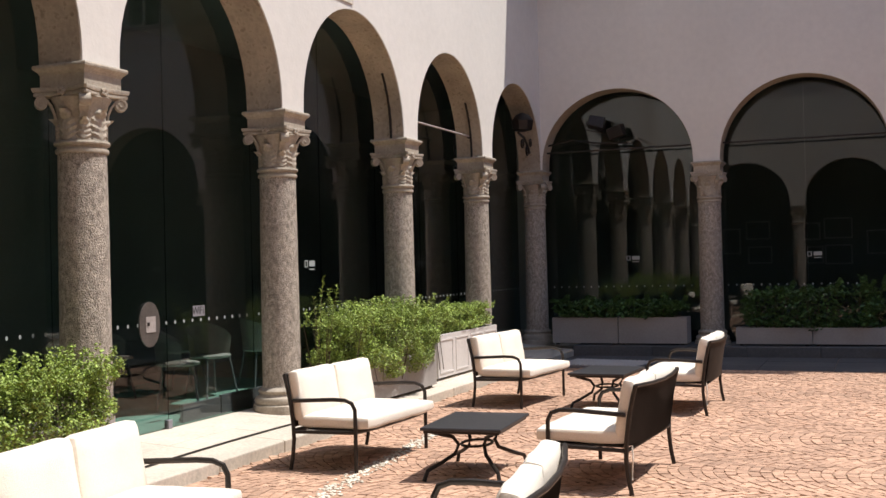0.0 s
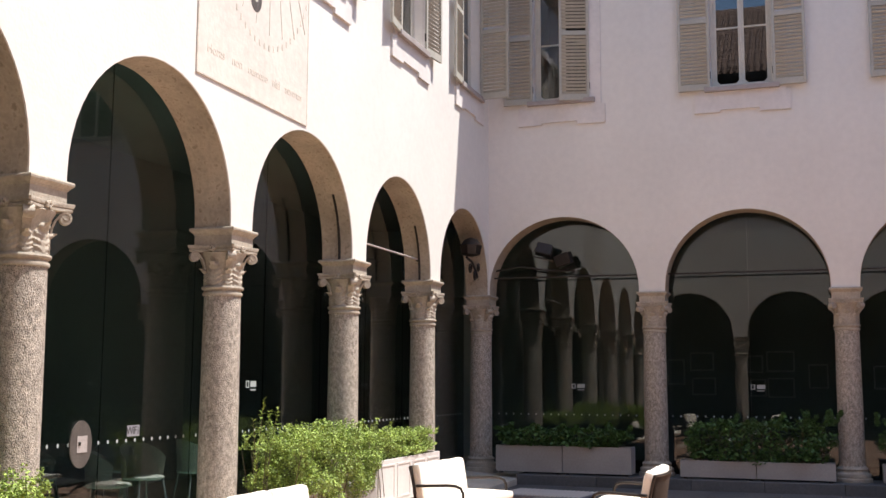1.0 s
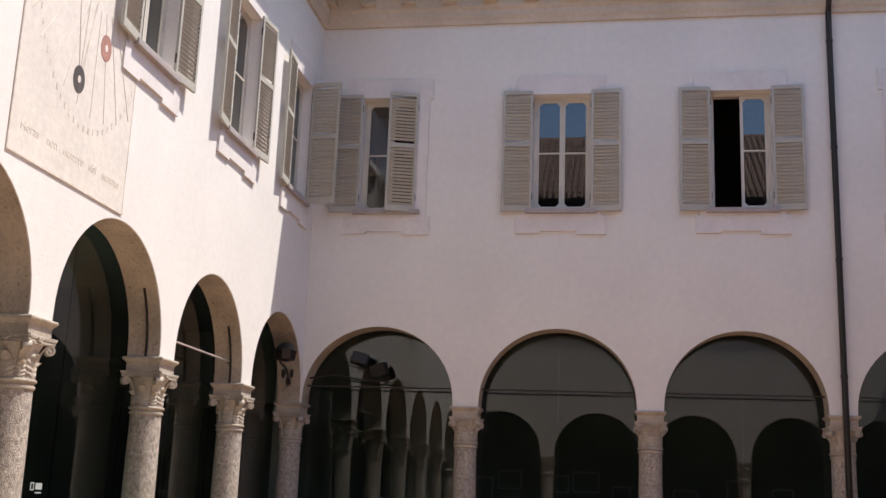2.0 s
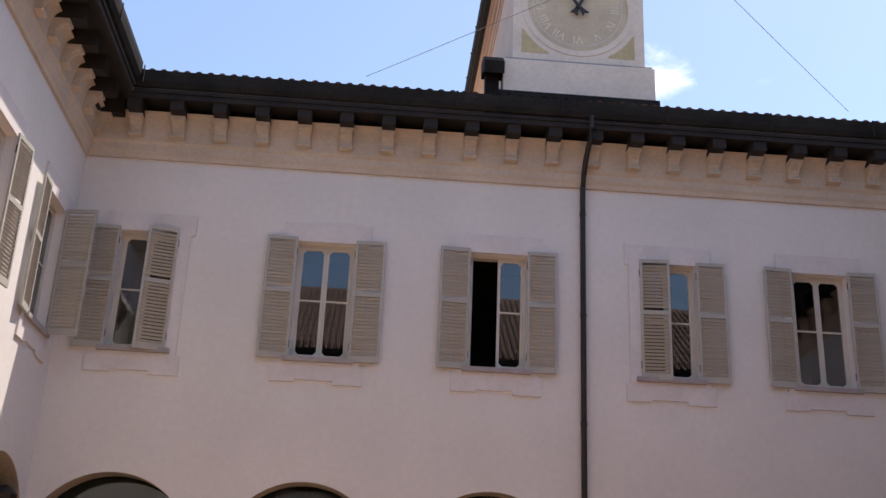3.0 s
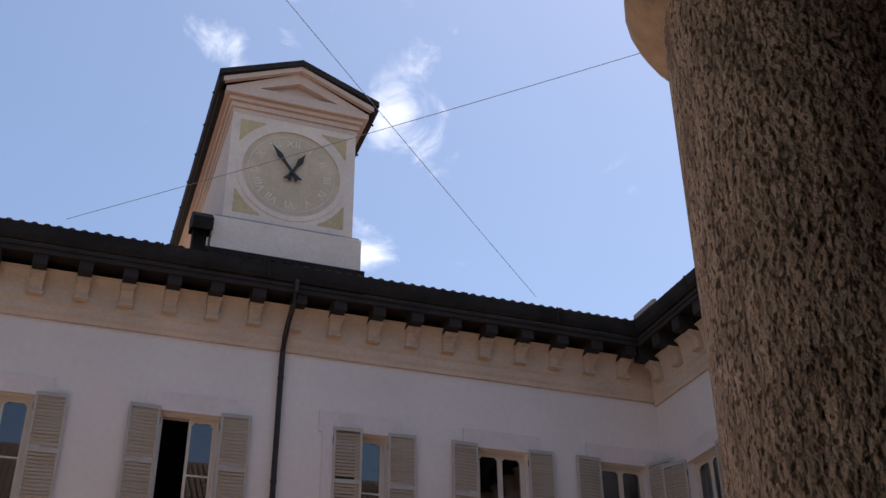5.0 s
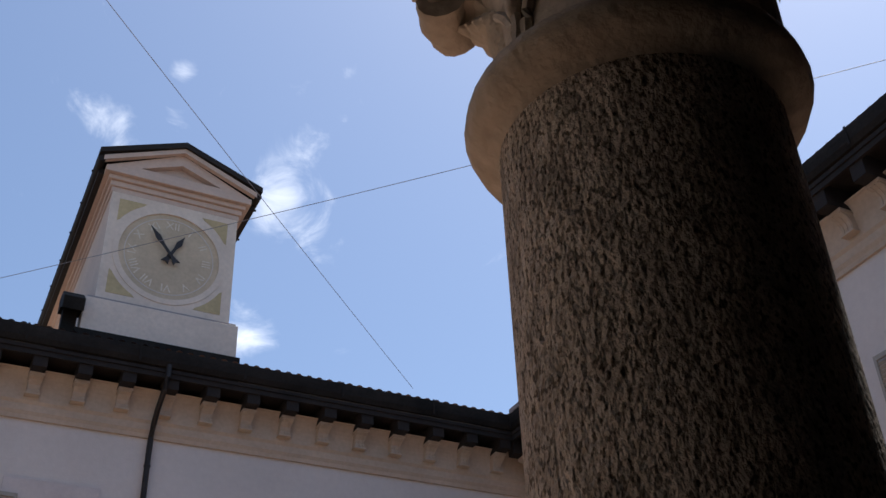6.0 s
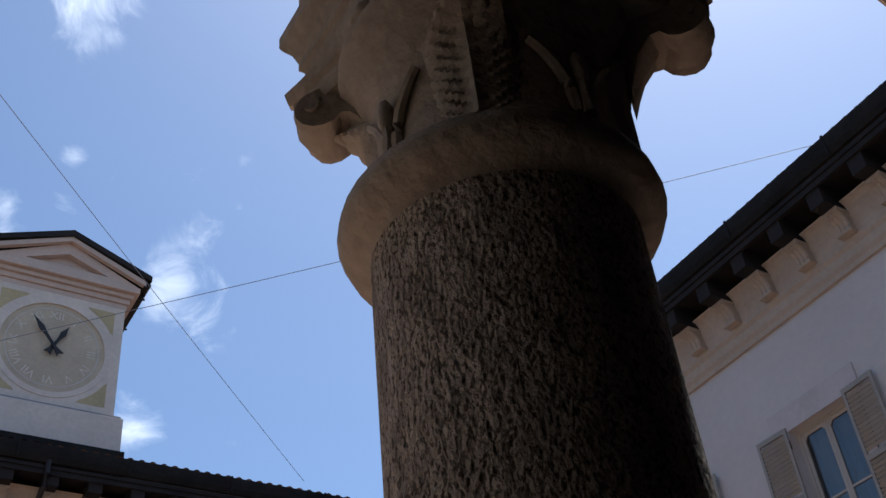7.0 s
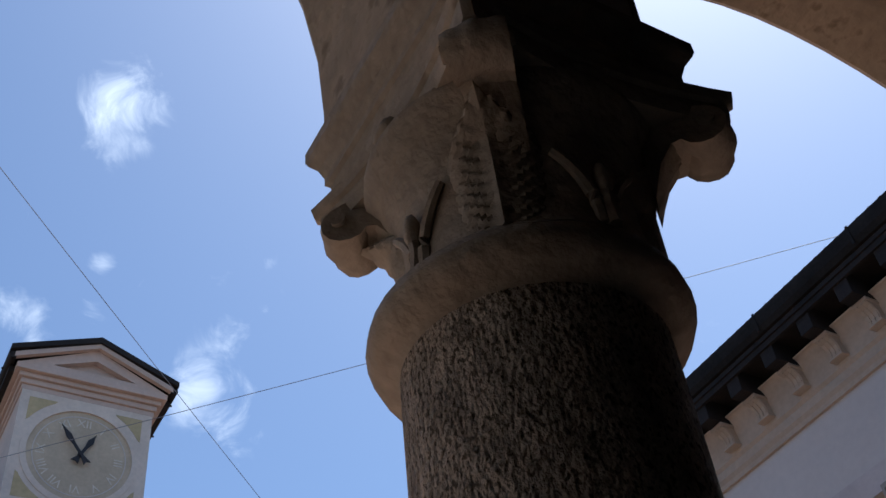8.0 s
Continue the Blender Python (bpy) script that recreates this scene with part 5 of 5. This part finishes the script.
def table(m):
    t = thing("coffee_table", "low dark metal garden table with curved legs", "table", m, "garden tables")
    part("tabletop", boxed(-0.31, 0.31, -0.44, 0.44, 0.375, 0.40, bevel=0.008), METAL_TOP, t, "dark perforated metal top")
    part("rim", boxed(-0.29, 0.29, -0.42, 0.42, 0.355, 0.374, bevel=0.004), IRON, t)
    for sx in (-1, 1):
        for sy in (-1, 1):
            part("leg", tube(bmesh.new(), [(sx * 0.24, sy * 0.36, 0.356), (sx * 0.20, sy * 0.30, 0.335), (sx * 0.13, sy * 0.20, 0.30), (sx * 0.10, sy * 0.15, 0.235), (sx * 0.12, sy * 0.18, 0.17), (sx * 0.20, sy * 0.29, 0.115), (sx * 0.27, sy * 0.39, 0.075), (sx * 0.29, sy * 0.42, 0.0)], 0.0155, 8), IRON, t, "", True)
    part("ring", tube(bmesh.new(), [(0.115 * math.cos(2 * math.pi * i / 24), 0.17 * math.sin(2 * math.pi * i / 24), 0.225) for i in range(25)], 0.011, 6), IRON, t, "", True)
    return t


t0 = table(pose(2.60, 6.82, 0.004, 0, 0, 4))
copy_thing(t0, pose(2.68, 10.72, 0.004, 0, 0, -3))


# ---- planters ----
def leaves(name, box6, n, size, material, parent, seed, droop=0.0, spikes=0, label=""):
    """Many small folded leaves on twigs, filling an uneven rounded mass."""
    r = random.Random(seed)
    x0, x1, y0, y1, z0, z1 = box6
    vs, fs = [], []
    tips = []
    for _ in range(spikes):
        tips.append((r.uniform(x0, x1), r.uniform(y0, y1), r.uniform(0.08, 0.42) * (z1 - z0), r.uniform(-.12, .12), r.uniform(-.12, .12)))
    for i in range(n):
        if tips and r.random() < 0.24:
            tx, ty, h, lx, ly = r.choice(tips)
            f = r.random()
            p = Vector((tx + lx * f + r.gauss(0, .013), ty + ly * f + r.gauss(0, .013), z1 - 0.1 * (z1 - z0) + h * f))
        else:
            while True:
                a, b, c = r.uniform(-1, 1), r.uniform(-1, 1), r.uniform(-1, 1)
                q = (abs(a) ** 2.6 + abs(b) ** 4 + abs(c) ** 2.6)
                lump = 0.66 + 1.05 * noise.noise(Vector((a * 1.2 + seed, b * (y1 - y0) * 1.6, c * 1.3))) + 0.45 * noise.noise(Vector((a * 3.1, b * (y1 - y0) * 5.0 + seed, c * 3.0)))
                if 0.30 < q < lump + 0.15:
                    break
            p = Vector(((x0 + x1) / 2 + a * (x1 - x0) / 2 * 1.06, (y0 + y1) / 2 + b * (y1 - y0) / 2, (z0 + z1) / 2 + c * (z1 - z0) / 2 * 1.05))
            p.z -= droop * max(0, abs(a) - 0.75) * r.random()
        s = size * r.uniform(0.6, 1.35)
        rot = Euler((r.uniform(-1.0, 1.0), r.uniform(-1.0, 1.0), r.uniform(0, 6.283))).to_matrix()
        k = len(vs)
        for q in ((0, -0.5, 0), (0.32, -0.1, 0.10), (0.25, 0.28, 0.08), (0, 0.55, -0.04), (-0.25, 0.28, 0.08), (-0.32, -0.1, 0.10)):
            vs.append(tuple(p + rot @ Vector(q) * s))
        fs += [(k, k + 1, k + 2, k + 3), (k, k + 3, k + 4, k + 5)]
    me = bpy.data.meshes.new(name)
    me.from_pydata(vs, [], fs)
    me.materials.append(material)
    ob = new(name, me)
    ob.parent = parent
    if label:
        ob["label"] = label
    return ob


def twigs(box6, n, parent, seed):
    r = random.Random(seed)
    x0, x1, y0, y1, z0, z1 = box6
    bm = bmesh.new()
    for _ in range(n):
        x, y = r.uniform(x0 + .08, x1 - .08), r.uniform(y0 + .05, y1 - .05)
        dx, dy = r.uniform(-.16, .16), r.uniform(-.16, .16)
        tube(bm, [(x, y, z0 - 0.05), (x + dx * .4, y + dy * .4, z0 + (z1 - z0) * .45), (x + dx, y + dy, z1 - 0.06)], 0.006, 4, 0.4)
    part("branchwork", bm, BARK, parent)


def planter(x0, x1, y0, y1, z0, z1, material, label, panels_on=None, split=None):
    p = thing("planter", label, "planter")
    bm = bmesh.new()
    t = 0.03
    for b in ((x0, x1, y0, y0 + t, z0 + .03, z1), (x0, x1, y1 - t, y1, z0 + .03, z1), (x0, x0 + t, y0 + t, y1 - t, z0 + .03, z1), (x1 - t, x1, y0 + t, y1 - t, z0 + .03, z1), (x0 + t, x1 - t, y0 + t, y1 - t, z0 + .03, z0 + .06)):
        box(bm, *b)
    part("trough", bm, material, p)
    part("soil", boxed(x0 + t + .002, x1 - t - .002, y0 + t + .002, y1 - t - .002, z0 + .07, z1 - .05), SOIL, p)
    for fx in (x0 + .08, x1 - .08):
        for fy in (y0 + .06, y1 - .06):
            part("foot", boxed(fx - .03, fx + .03, fy - .03, fy + .03, z0, z0 + .029), IRON, p)
    if panels_on == "east":
        n = max(1, round((y1 - y0) / 0.62))
        w = (y1 - y0) / n
        for k in range(n):
            a, b = y0 + k * w + 0.05, y0 + (k + 1) * w - 0.05
            bm = bmesh.new()
            for u0, u1, v0, v1 in ((a, b, z0 + .08, z0 + .10), (a, b, z1 - .08, z1 - .06), (a, a + .02, z0 + .10, z1 - .08), (b - .02, b, z0 + .10, z1 - .08)):
                box(bm, x1, x1 + 0.008, u0, u1, v0, v1)
            part("panel_moulding", bm, material, p)
    return p


F = 0.17
planter(0.02, 0.42, 3.55, 5.30, F - 0.055, 0.58, PLANTER_GREY, "long grey trough planter on the arcade kerb")
planter(0.04, 0.44, 8.98, 11.25, F - 0.055, 0.56, PLANTER_GREY, "long grey trough planter on the arcade kerb")
planter(-0.12, 0.28, 11.70, 13.95, F - 0.045, 0.70, PLANTER_WHITE, "pale panelled trough planter on the arcade kerb", "east")
B1 = (-0.14, 0.56, 3.50, 5.42, 0.38, 0.92)
B2 = (-0.12, 0.66, 8.85, 11.30, 0.38, 1.05)
B3 = (-0.20, 0.30, 11.75, 13.95, 0.68, 0.98)
for k, (b, n, lab) in enumerate(((B1, 44000, "dense bright green box bush in a trough"), (B2, 56000, "loose bright green bush with tall shoots in a trough"), (B3, 24000, "low green shrubs in a pale trough"))):
    bush = thing("bush", lab, "bush", group="potted bushes")
    leaves("foliage", b, n, 0.021, LEAF, bush, 11 + k, 0.05, 190 + 90 * (k == 1))
    twigs(b, 40, bush, 31 + k)
# tall shoot beside the second column
shoot = thing("tall_shoot", "tall thin green shoot beside the column", "plant")
r = random.Random(77)
vs, fs = [], []
for x, y, dx, dy, top in ((0.05, 9.0, 0.10, -0.05, 1.50), (0.12, 9.08, -0.04, 0.12, 1.38), (0.08, 8.96, 0.02, -0.14, 1.30), (0.14, 9.04, 0.10, 0.06, 1.42)):
    pts = [Vector((x + dx * (i / 9) ** 1.5, y + dy * (i / 9) ** 1.5, 0.55 + (top - 0.55) * i / 9)) for i in range(10)]
    part("stem", tube(bmesh.new(), [tuple(p) for p in pts], 0.0055, 5, 0.4), BARK, shoot)
    for i in range(64):
        f = r.uniform(2.5, 9)
        p = pts[int(f)].lerp(pts[min(9, int(f) + 1)], f % 1)
        rot = Euler((r.uniform(0.1, 1.0), 0, r.uniform(0, 6.283)), "XYZ").to_matrix()
        s, n0 = r.uniform(0.028, 0.05), len(vs)
        for q in ((0, 0.05, 0), (0.22, 0.5, 0.08), (0, 1.15, -0.05), (-0.22, 0.5, 0.08)):
            vs.append(tuple(p + rot.to_4x4().to_3x3() @ Vector(q) * s))
        fs += [(n0, n0 + 1, n0 + 2), (n0, n0 + 2, n0 + 3)]
me = bpy.data.meshes.new("foliage")
me.from_pydata(vs, [], fs)
me.materials.append(LEAF)
new("foliage", me).parent = shoot


for k, (a, b, low, top, hz, leaf) in enumerate(((0.22, 2.50, F, 0.63, 0.0, 0.92), (3.28, 5.62, F, 0.46, 0.44, 1.10), (6.30, 8.60, F, 0.46, 0.44, 1.10), (9.3, 11.5, F, 0.46, 0.44, 1.08))):
    half = (a + b) / 2
    for u0, u1 in ((a, half - 0.006), (half + 0.006, b)):
        planter(u0, u1, 17.00, 17.40, low, top, PLANTER_GREY, "grey trough planter in the shaded arcade bay")
    bush = thing("hedge", "low dark green hedge of ivy leaves in grey troughs", "hedge", group="arcade hedges")
    hb = (a - 0.05, b + 0.05, 16.92, 17.46, (0.42 if k else 0.62), leaf)
    # the hedge runs along x: leaves are made along y and turned
    turn = Matrix.Rotation(-math.pi / 2, 4, "Z")
    L = b - a + 0.1
    f = leaves("foliage", (-0.29, 0.29, 0, L, hb[4], hb[5]), 5200, 0.060, LEAF_DARK, bush, 50 + k, 0.25, 14)
    f.matrix_basis = Matrix.Translation((a - 0.05, 17.18, 0)) @ turn
    twigs((a + 0.05, b - 0.05, 17.08, 17.32, hb[4] + 0.05, hb[5] - 0.05), 30, bush, 90 + k)
# black cable lying along the kerb
cab = thing("ground_cable", "thin black cable lying on the arcade kerb", "cable")
part("wire", tube(bmesh.new(), [(0.31 + 0.03 * math.sin(k * 0.35), 3.0 + 0.3 * k, west_z(0.31 + 0.03 * math.sin(k * 0.35)) + 0.009) for k in range(27)], 0.009, 6), IRON, cab)
# ribbed metal ramp at the corner
ramp_m = thing("ribbed_ramp", "pale ribbed metal ramp plate on the paving near the corner", "ramp", pose(1.0, 15.35, 0.0, 0, 0, -8))
part("plate", boxed(-0.1, 1.2, -0.45, 0.45, 0.012, 0.03), PANEL_GREY, ramp_m)
rib = mesh_of("rib", boxed(-0.018, 0.018, -0.44, 0.44, 0.031, 0.05, bevel=0.004), PLANTER_WHITE)
for k in range(18):
    share("rib", rib, ramp_m, Matrix.Translation((-0.06 + k * 0.072, 0, 0)))

# ---- kerbs, slabs and setts: pieces last ----
def piece_box(name, sx, sy, sz, material, bevel):
    return mesh_of(name, boxed(-sx / 2, sx / 2, -sy / 2, sy / 2, -sz, 0, bevel=bevel), material)


rng = random.Random(9)
y = 1.0
while y < 16.8:                               # kerb stones of the west arcade
    L = rng.uniform(1.0, 1.7)
    L = min(L, 16.85 - y)
    bm = boxed(KERB - 0.30, KERB, y + 0.004, y + L - 0.004, -0.05, 0.171, bevel=0.012)
    for v in bm.verts:
        if v.co.z > 0.1:
            v.co.z += west_z(v.co.x) - 0.170 + 0.004 * noise.noise(v.co * 3)
    o = new("kerb_stone", mesh_of("kerb_stone", bm, PAVE))
    o.parent = floor_west
    y += L
x = KERB + 0.01
while x < 15.8:
    L = min(rng.uniform(1.0, 1.7), 15.85 - x)
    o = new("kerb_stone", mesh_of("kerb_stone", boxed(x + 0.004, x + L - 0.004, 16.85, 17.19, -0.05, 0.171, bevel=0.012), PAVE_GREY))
    o.parent = floor_north
    x += L
y = 1.0
while y < 17.0:                               # slabs behind the west kerb
    L = rng.uniform(0.7, 1.2)
    for x0, x1 in ((-0.52, -0.06), (-0.055, KERB - 0.305)):
        bm = boxed(x0 + 0.003, x1 - 0.003, y + 0.003, y + L - 0.003, 0.05, 0.1695 + rng.uniform(-.001, .001), bevel=0.004)
        for v in bm.verts:
            if v.co.z > 0.1:
                v.co.z += west_z(v.co.x) - 0.170
        o = new("floor_slab", mesh_of("floor_slab", bm, PAVE))
        o.parent = floor_west
    y += L

x = KERB + 0.01
while x < 15.8:                               # grey slabs along the north kerb
    L = min(rng.uniform(0.8, 1.3), 15.85 - x)
    for y0, y1 in ((14.82, 15.5), (15.505, 16.18), (16.185, 16.845)):
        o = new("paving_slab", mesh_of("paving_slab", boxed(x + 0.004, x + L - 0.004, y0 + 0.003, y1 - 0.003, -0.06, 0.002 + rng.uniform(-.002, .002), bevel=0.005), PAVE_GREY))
        o.parent = floor_north
    x += L
# setts in nested arcs: bands along x, each with arcs that bulge the same way
setts = tagged(part("sett_paving", boxed(KERB, 15.9, 0.9, 16.85, -0.10, -0.010), SAND), "red-brown porphyry setts laid in nested arcs", "paving", kind="structure")
one = []
for v in range(6):
    bm = bmesh.new()
    sx, sy = 0.080 + 0.002 * (v % 3), 0.090 + 0.002 * (v // 3)
    box(bm, -sx / 2, sx / 2, -sy / 2, sy / 2, -0.05, 0.0)
    for vert in bm.verts:
        vert.co += Vector((rng.uniform(-.007, .007), rng.uniform(-.007, .007), rng.uniform(-.002, .002)))
        if vert.co.z > -0.02:
            vert.co.x *= 0.93
            vert.co.y *= 0.93
    one.append(mesh_of("sett", bm, SETT_ONE))
BAND, STEP, NUM, BULGE = 1.60, 0.086, 20, 0.46
vs, fs = [], []
count = 0
for j in range(11):
    yc = 0.25 + BAND * (j + 0.5)
    for k in range(-6, 178):
        for i in range(NUM):
            f = (i - (NUM - 1) / 2) / (NUM / 2)
            yy = yc + f * BAND / 2 + rng.uniform(-.003, .003)
            xx = KERB + k * STEP - BULGE * (1 - f * f) + BULGE + rng.uniform(-.004, .004)
            if not (KERB + 0.05 < xx < 15.0 and 1.0 < yy < 14.78):
                continue
            slope = BULGE * 2 * f / (BAND / 2)
            rot = Matrix.Rotation(math.atan(-slope), 3, "Z") @ Matrix.Rotation(rng.uniform(-.05, .05), 3, "Z")
            wide, along = STEP / math.hypot(1, slope) * 0.89, BAND / NUM * math.hypot(1, slope) * 0.95
            z = 0.002 + rng.uniform(-.003, .003) + 0.004 * noise.noise(Vector((xx, yy, 0)) * 0.8)
            if 2.0 < xx < 4.4 and 4.6 < yy < 5.8 and count < 290:
                fit = Matrix.Diagonal((wide / 0.0755, along / 0.084, 1, 1))
                share("sett", one[rng.randrange(6)], setts, Matrix.Translation((xx, yy, z)) @ rot.to_4x4() @ fit)
                count += 1
                continue
            c, w = 0.5 * wide, 0.5 * along
            b = len(vs)
            for sx, sy, sz in ((-1, -1, 0), (1, -1, 0), (1, 1, 0), (-1, 1, 0), (-1.1, -1.1, -.05), (1.1, -1.1, -.05), (1.1, 1.1, -.05), (-1.1, 1.1, -.05)):
                p = rot @ Vector((sx * c + rng.uniform(-.004, .004), sy * w + rng.uniform(-.003, .003), sz))
                vs.append((xx + p.x, yy + p.y, z + p.z + (rng.uniform(-.002, .002) if sz == 0 else 0)))
            fs += [(b, b + 1, b + 2, b + 3), (b, b + 4, b + 5, b + 1), (b + 1, b + 5, b + 6, b + 2), (b + 2, b + 6, b + 7, b + 3), (b + 3, b + 7, b + 4, b)]
me = bpy.data.meshes.new("setts")
me.from_pydata(vs, [], fs)
me.materials.append(SETT)
far_setts = new("far_setts", me)
far_setts.parent = setts
tagged(far_setts, "red-brown porphyry setts laid in nested arcs", kind="stuff")

seam = part("pale_seam", bmesh.new(), GRASSY)
bm = bmesh.new()
for k in range(800):
    f = rng.random()
    x, y = 2.0 - 0.55 * f + rng.gauss(0, 0.05), 4.2 + 5.2 * f + rng.gauss(0, 0.03)
    r = bmesh.ops.create_icosphere(bm, subdivisions=1, radius=rng.uniform(0.008, 0.021))
    bmesh.ops.scale(bm, vec=(1, 1, 0.45), verts=r["verts"])
    bmesh.ops.translate(bm, vec=(x, y, 0.006), verts=r["verts"])
seam.data = mesh_of("pale_seam", bm, GRASSY)
tagged(seam, "thin line of pale gravel across the setts", "gravel", kind="stuff")
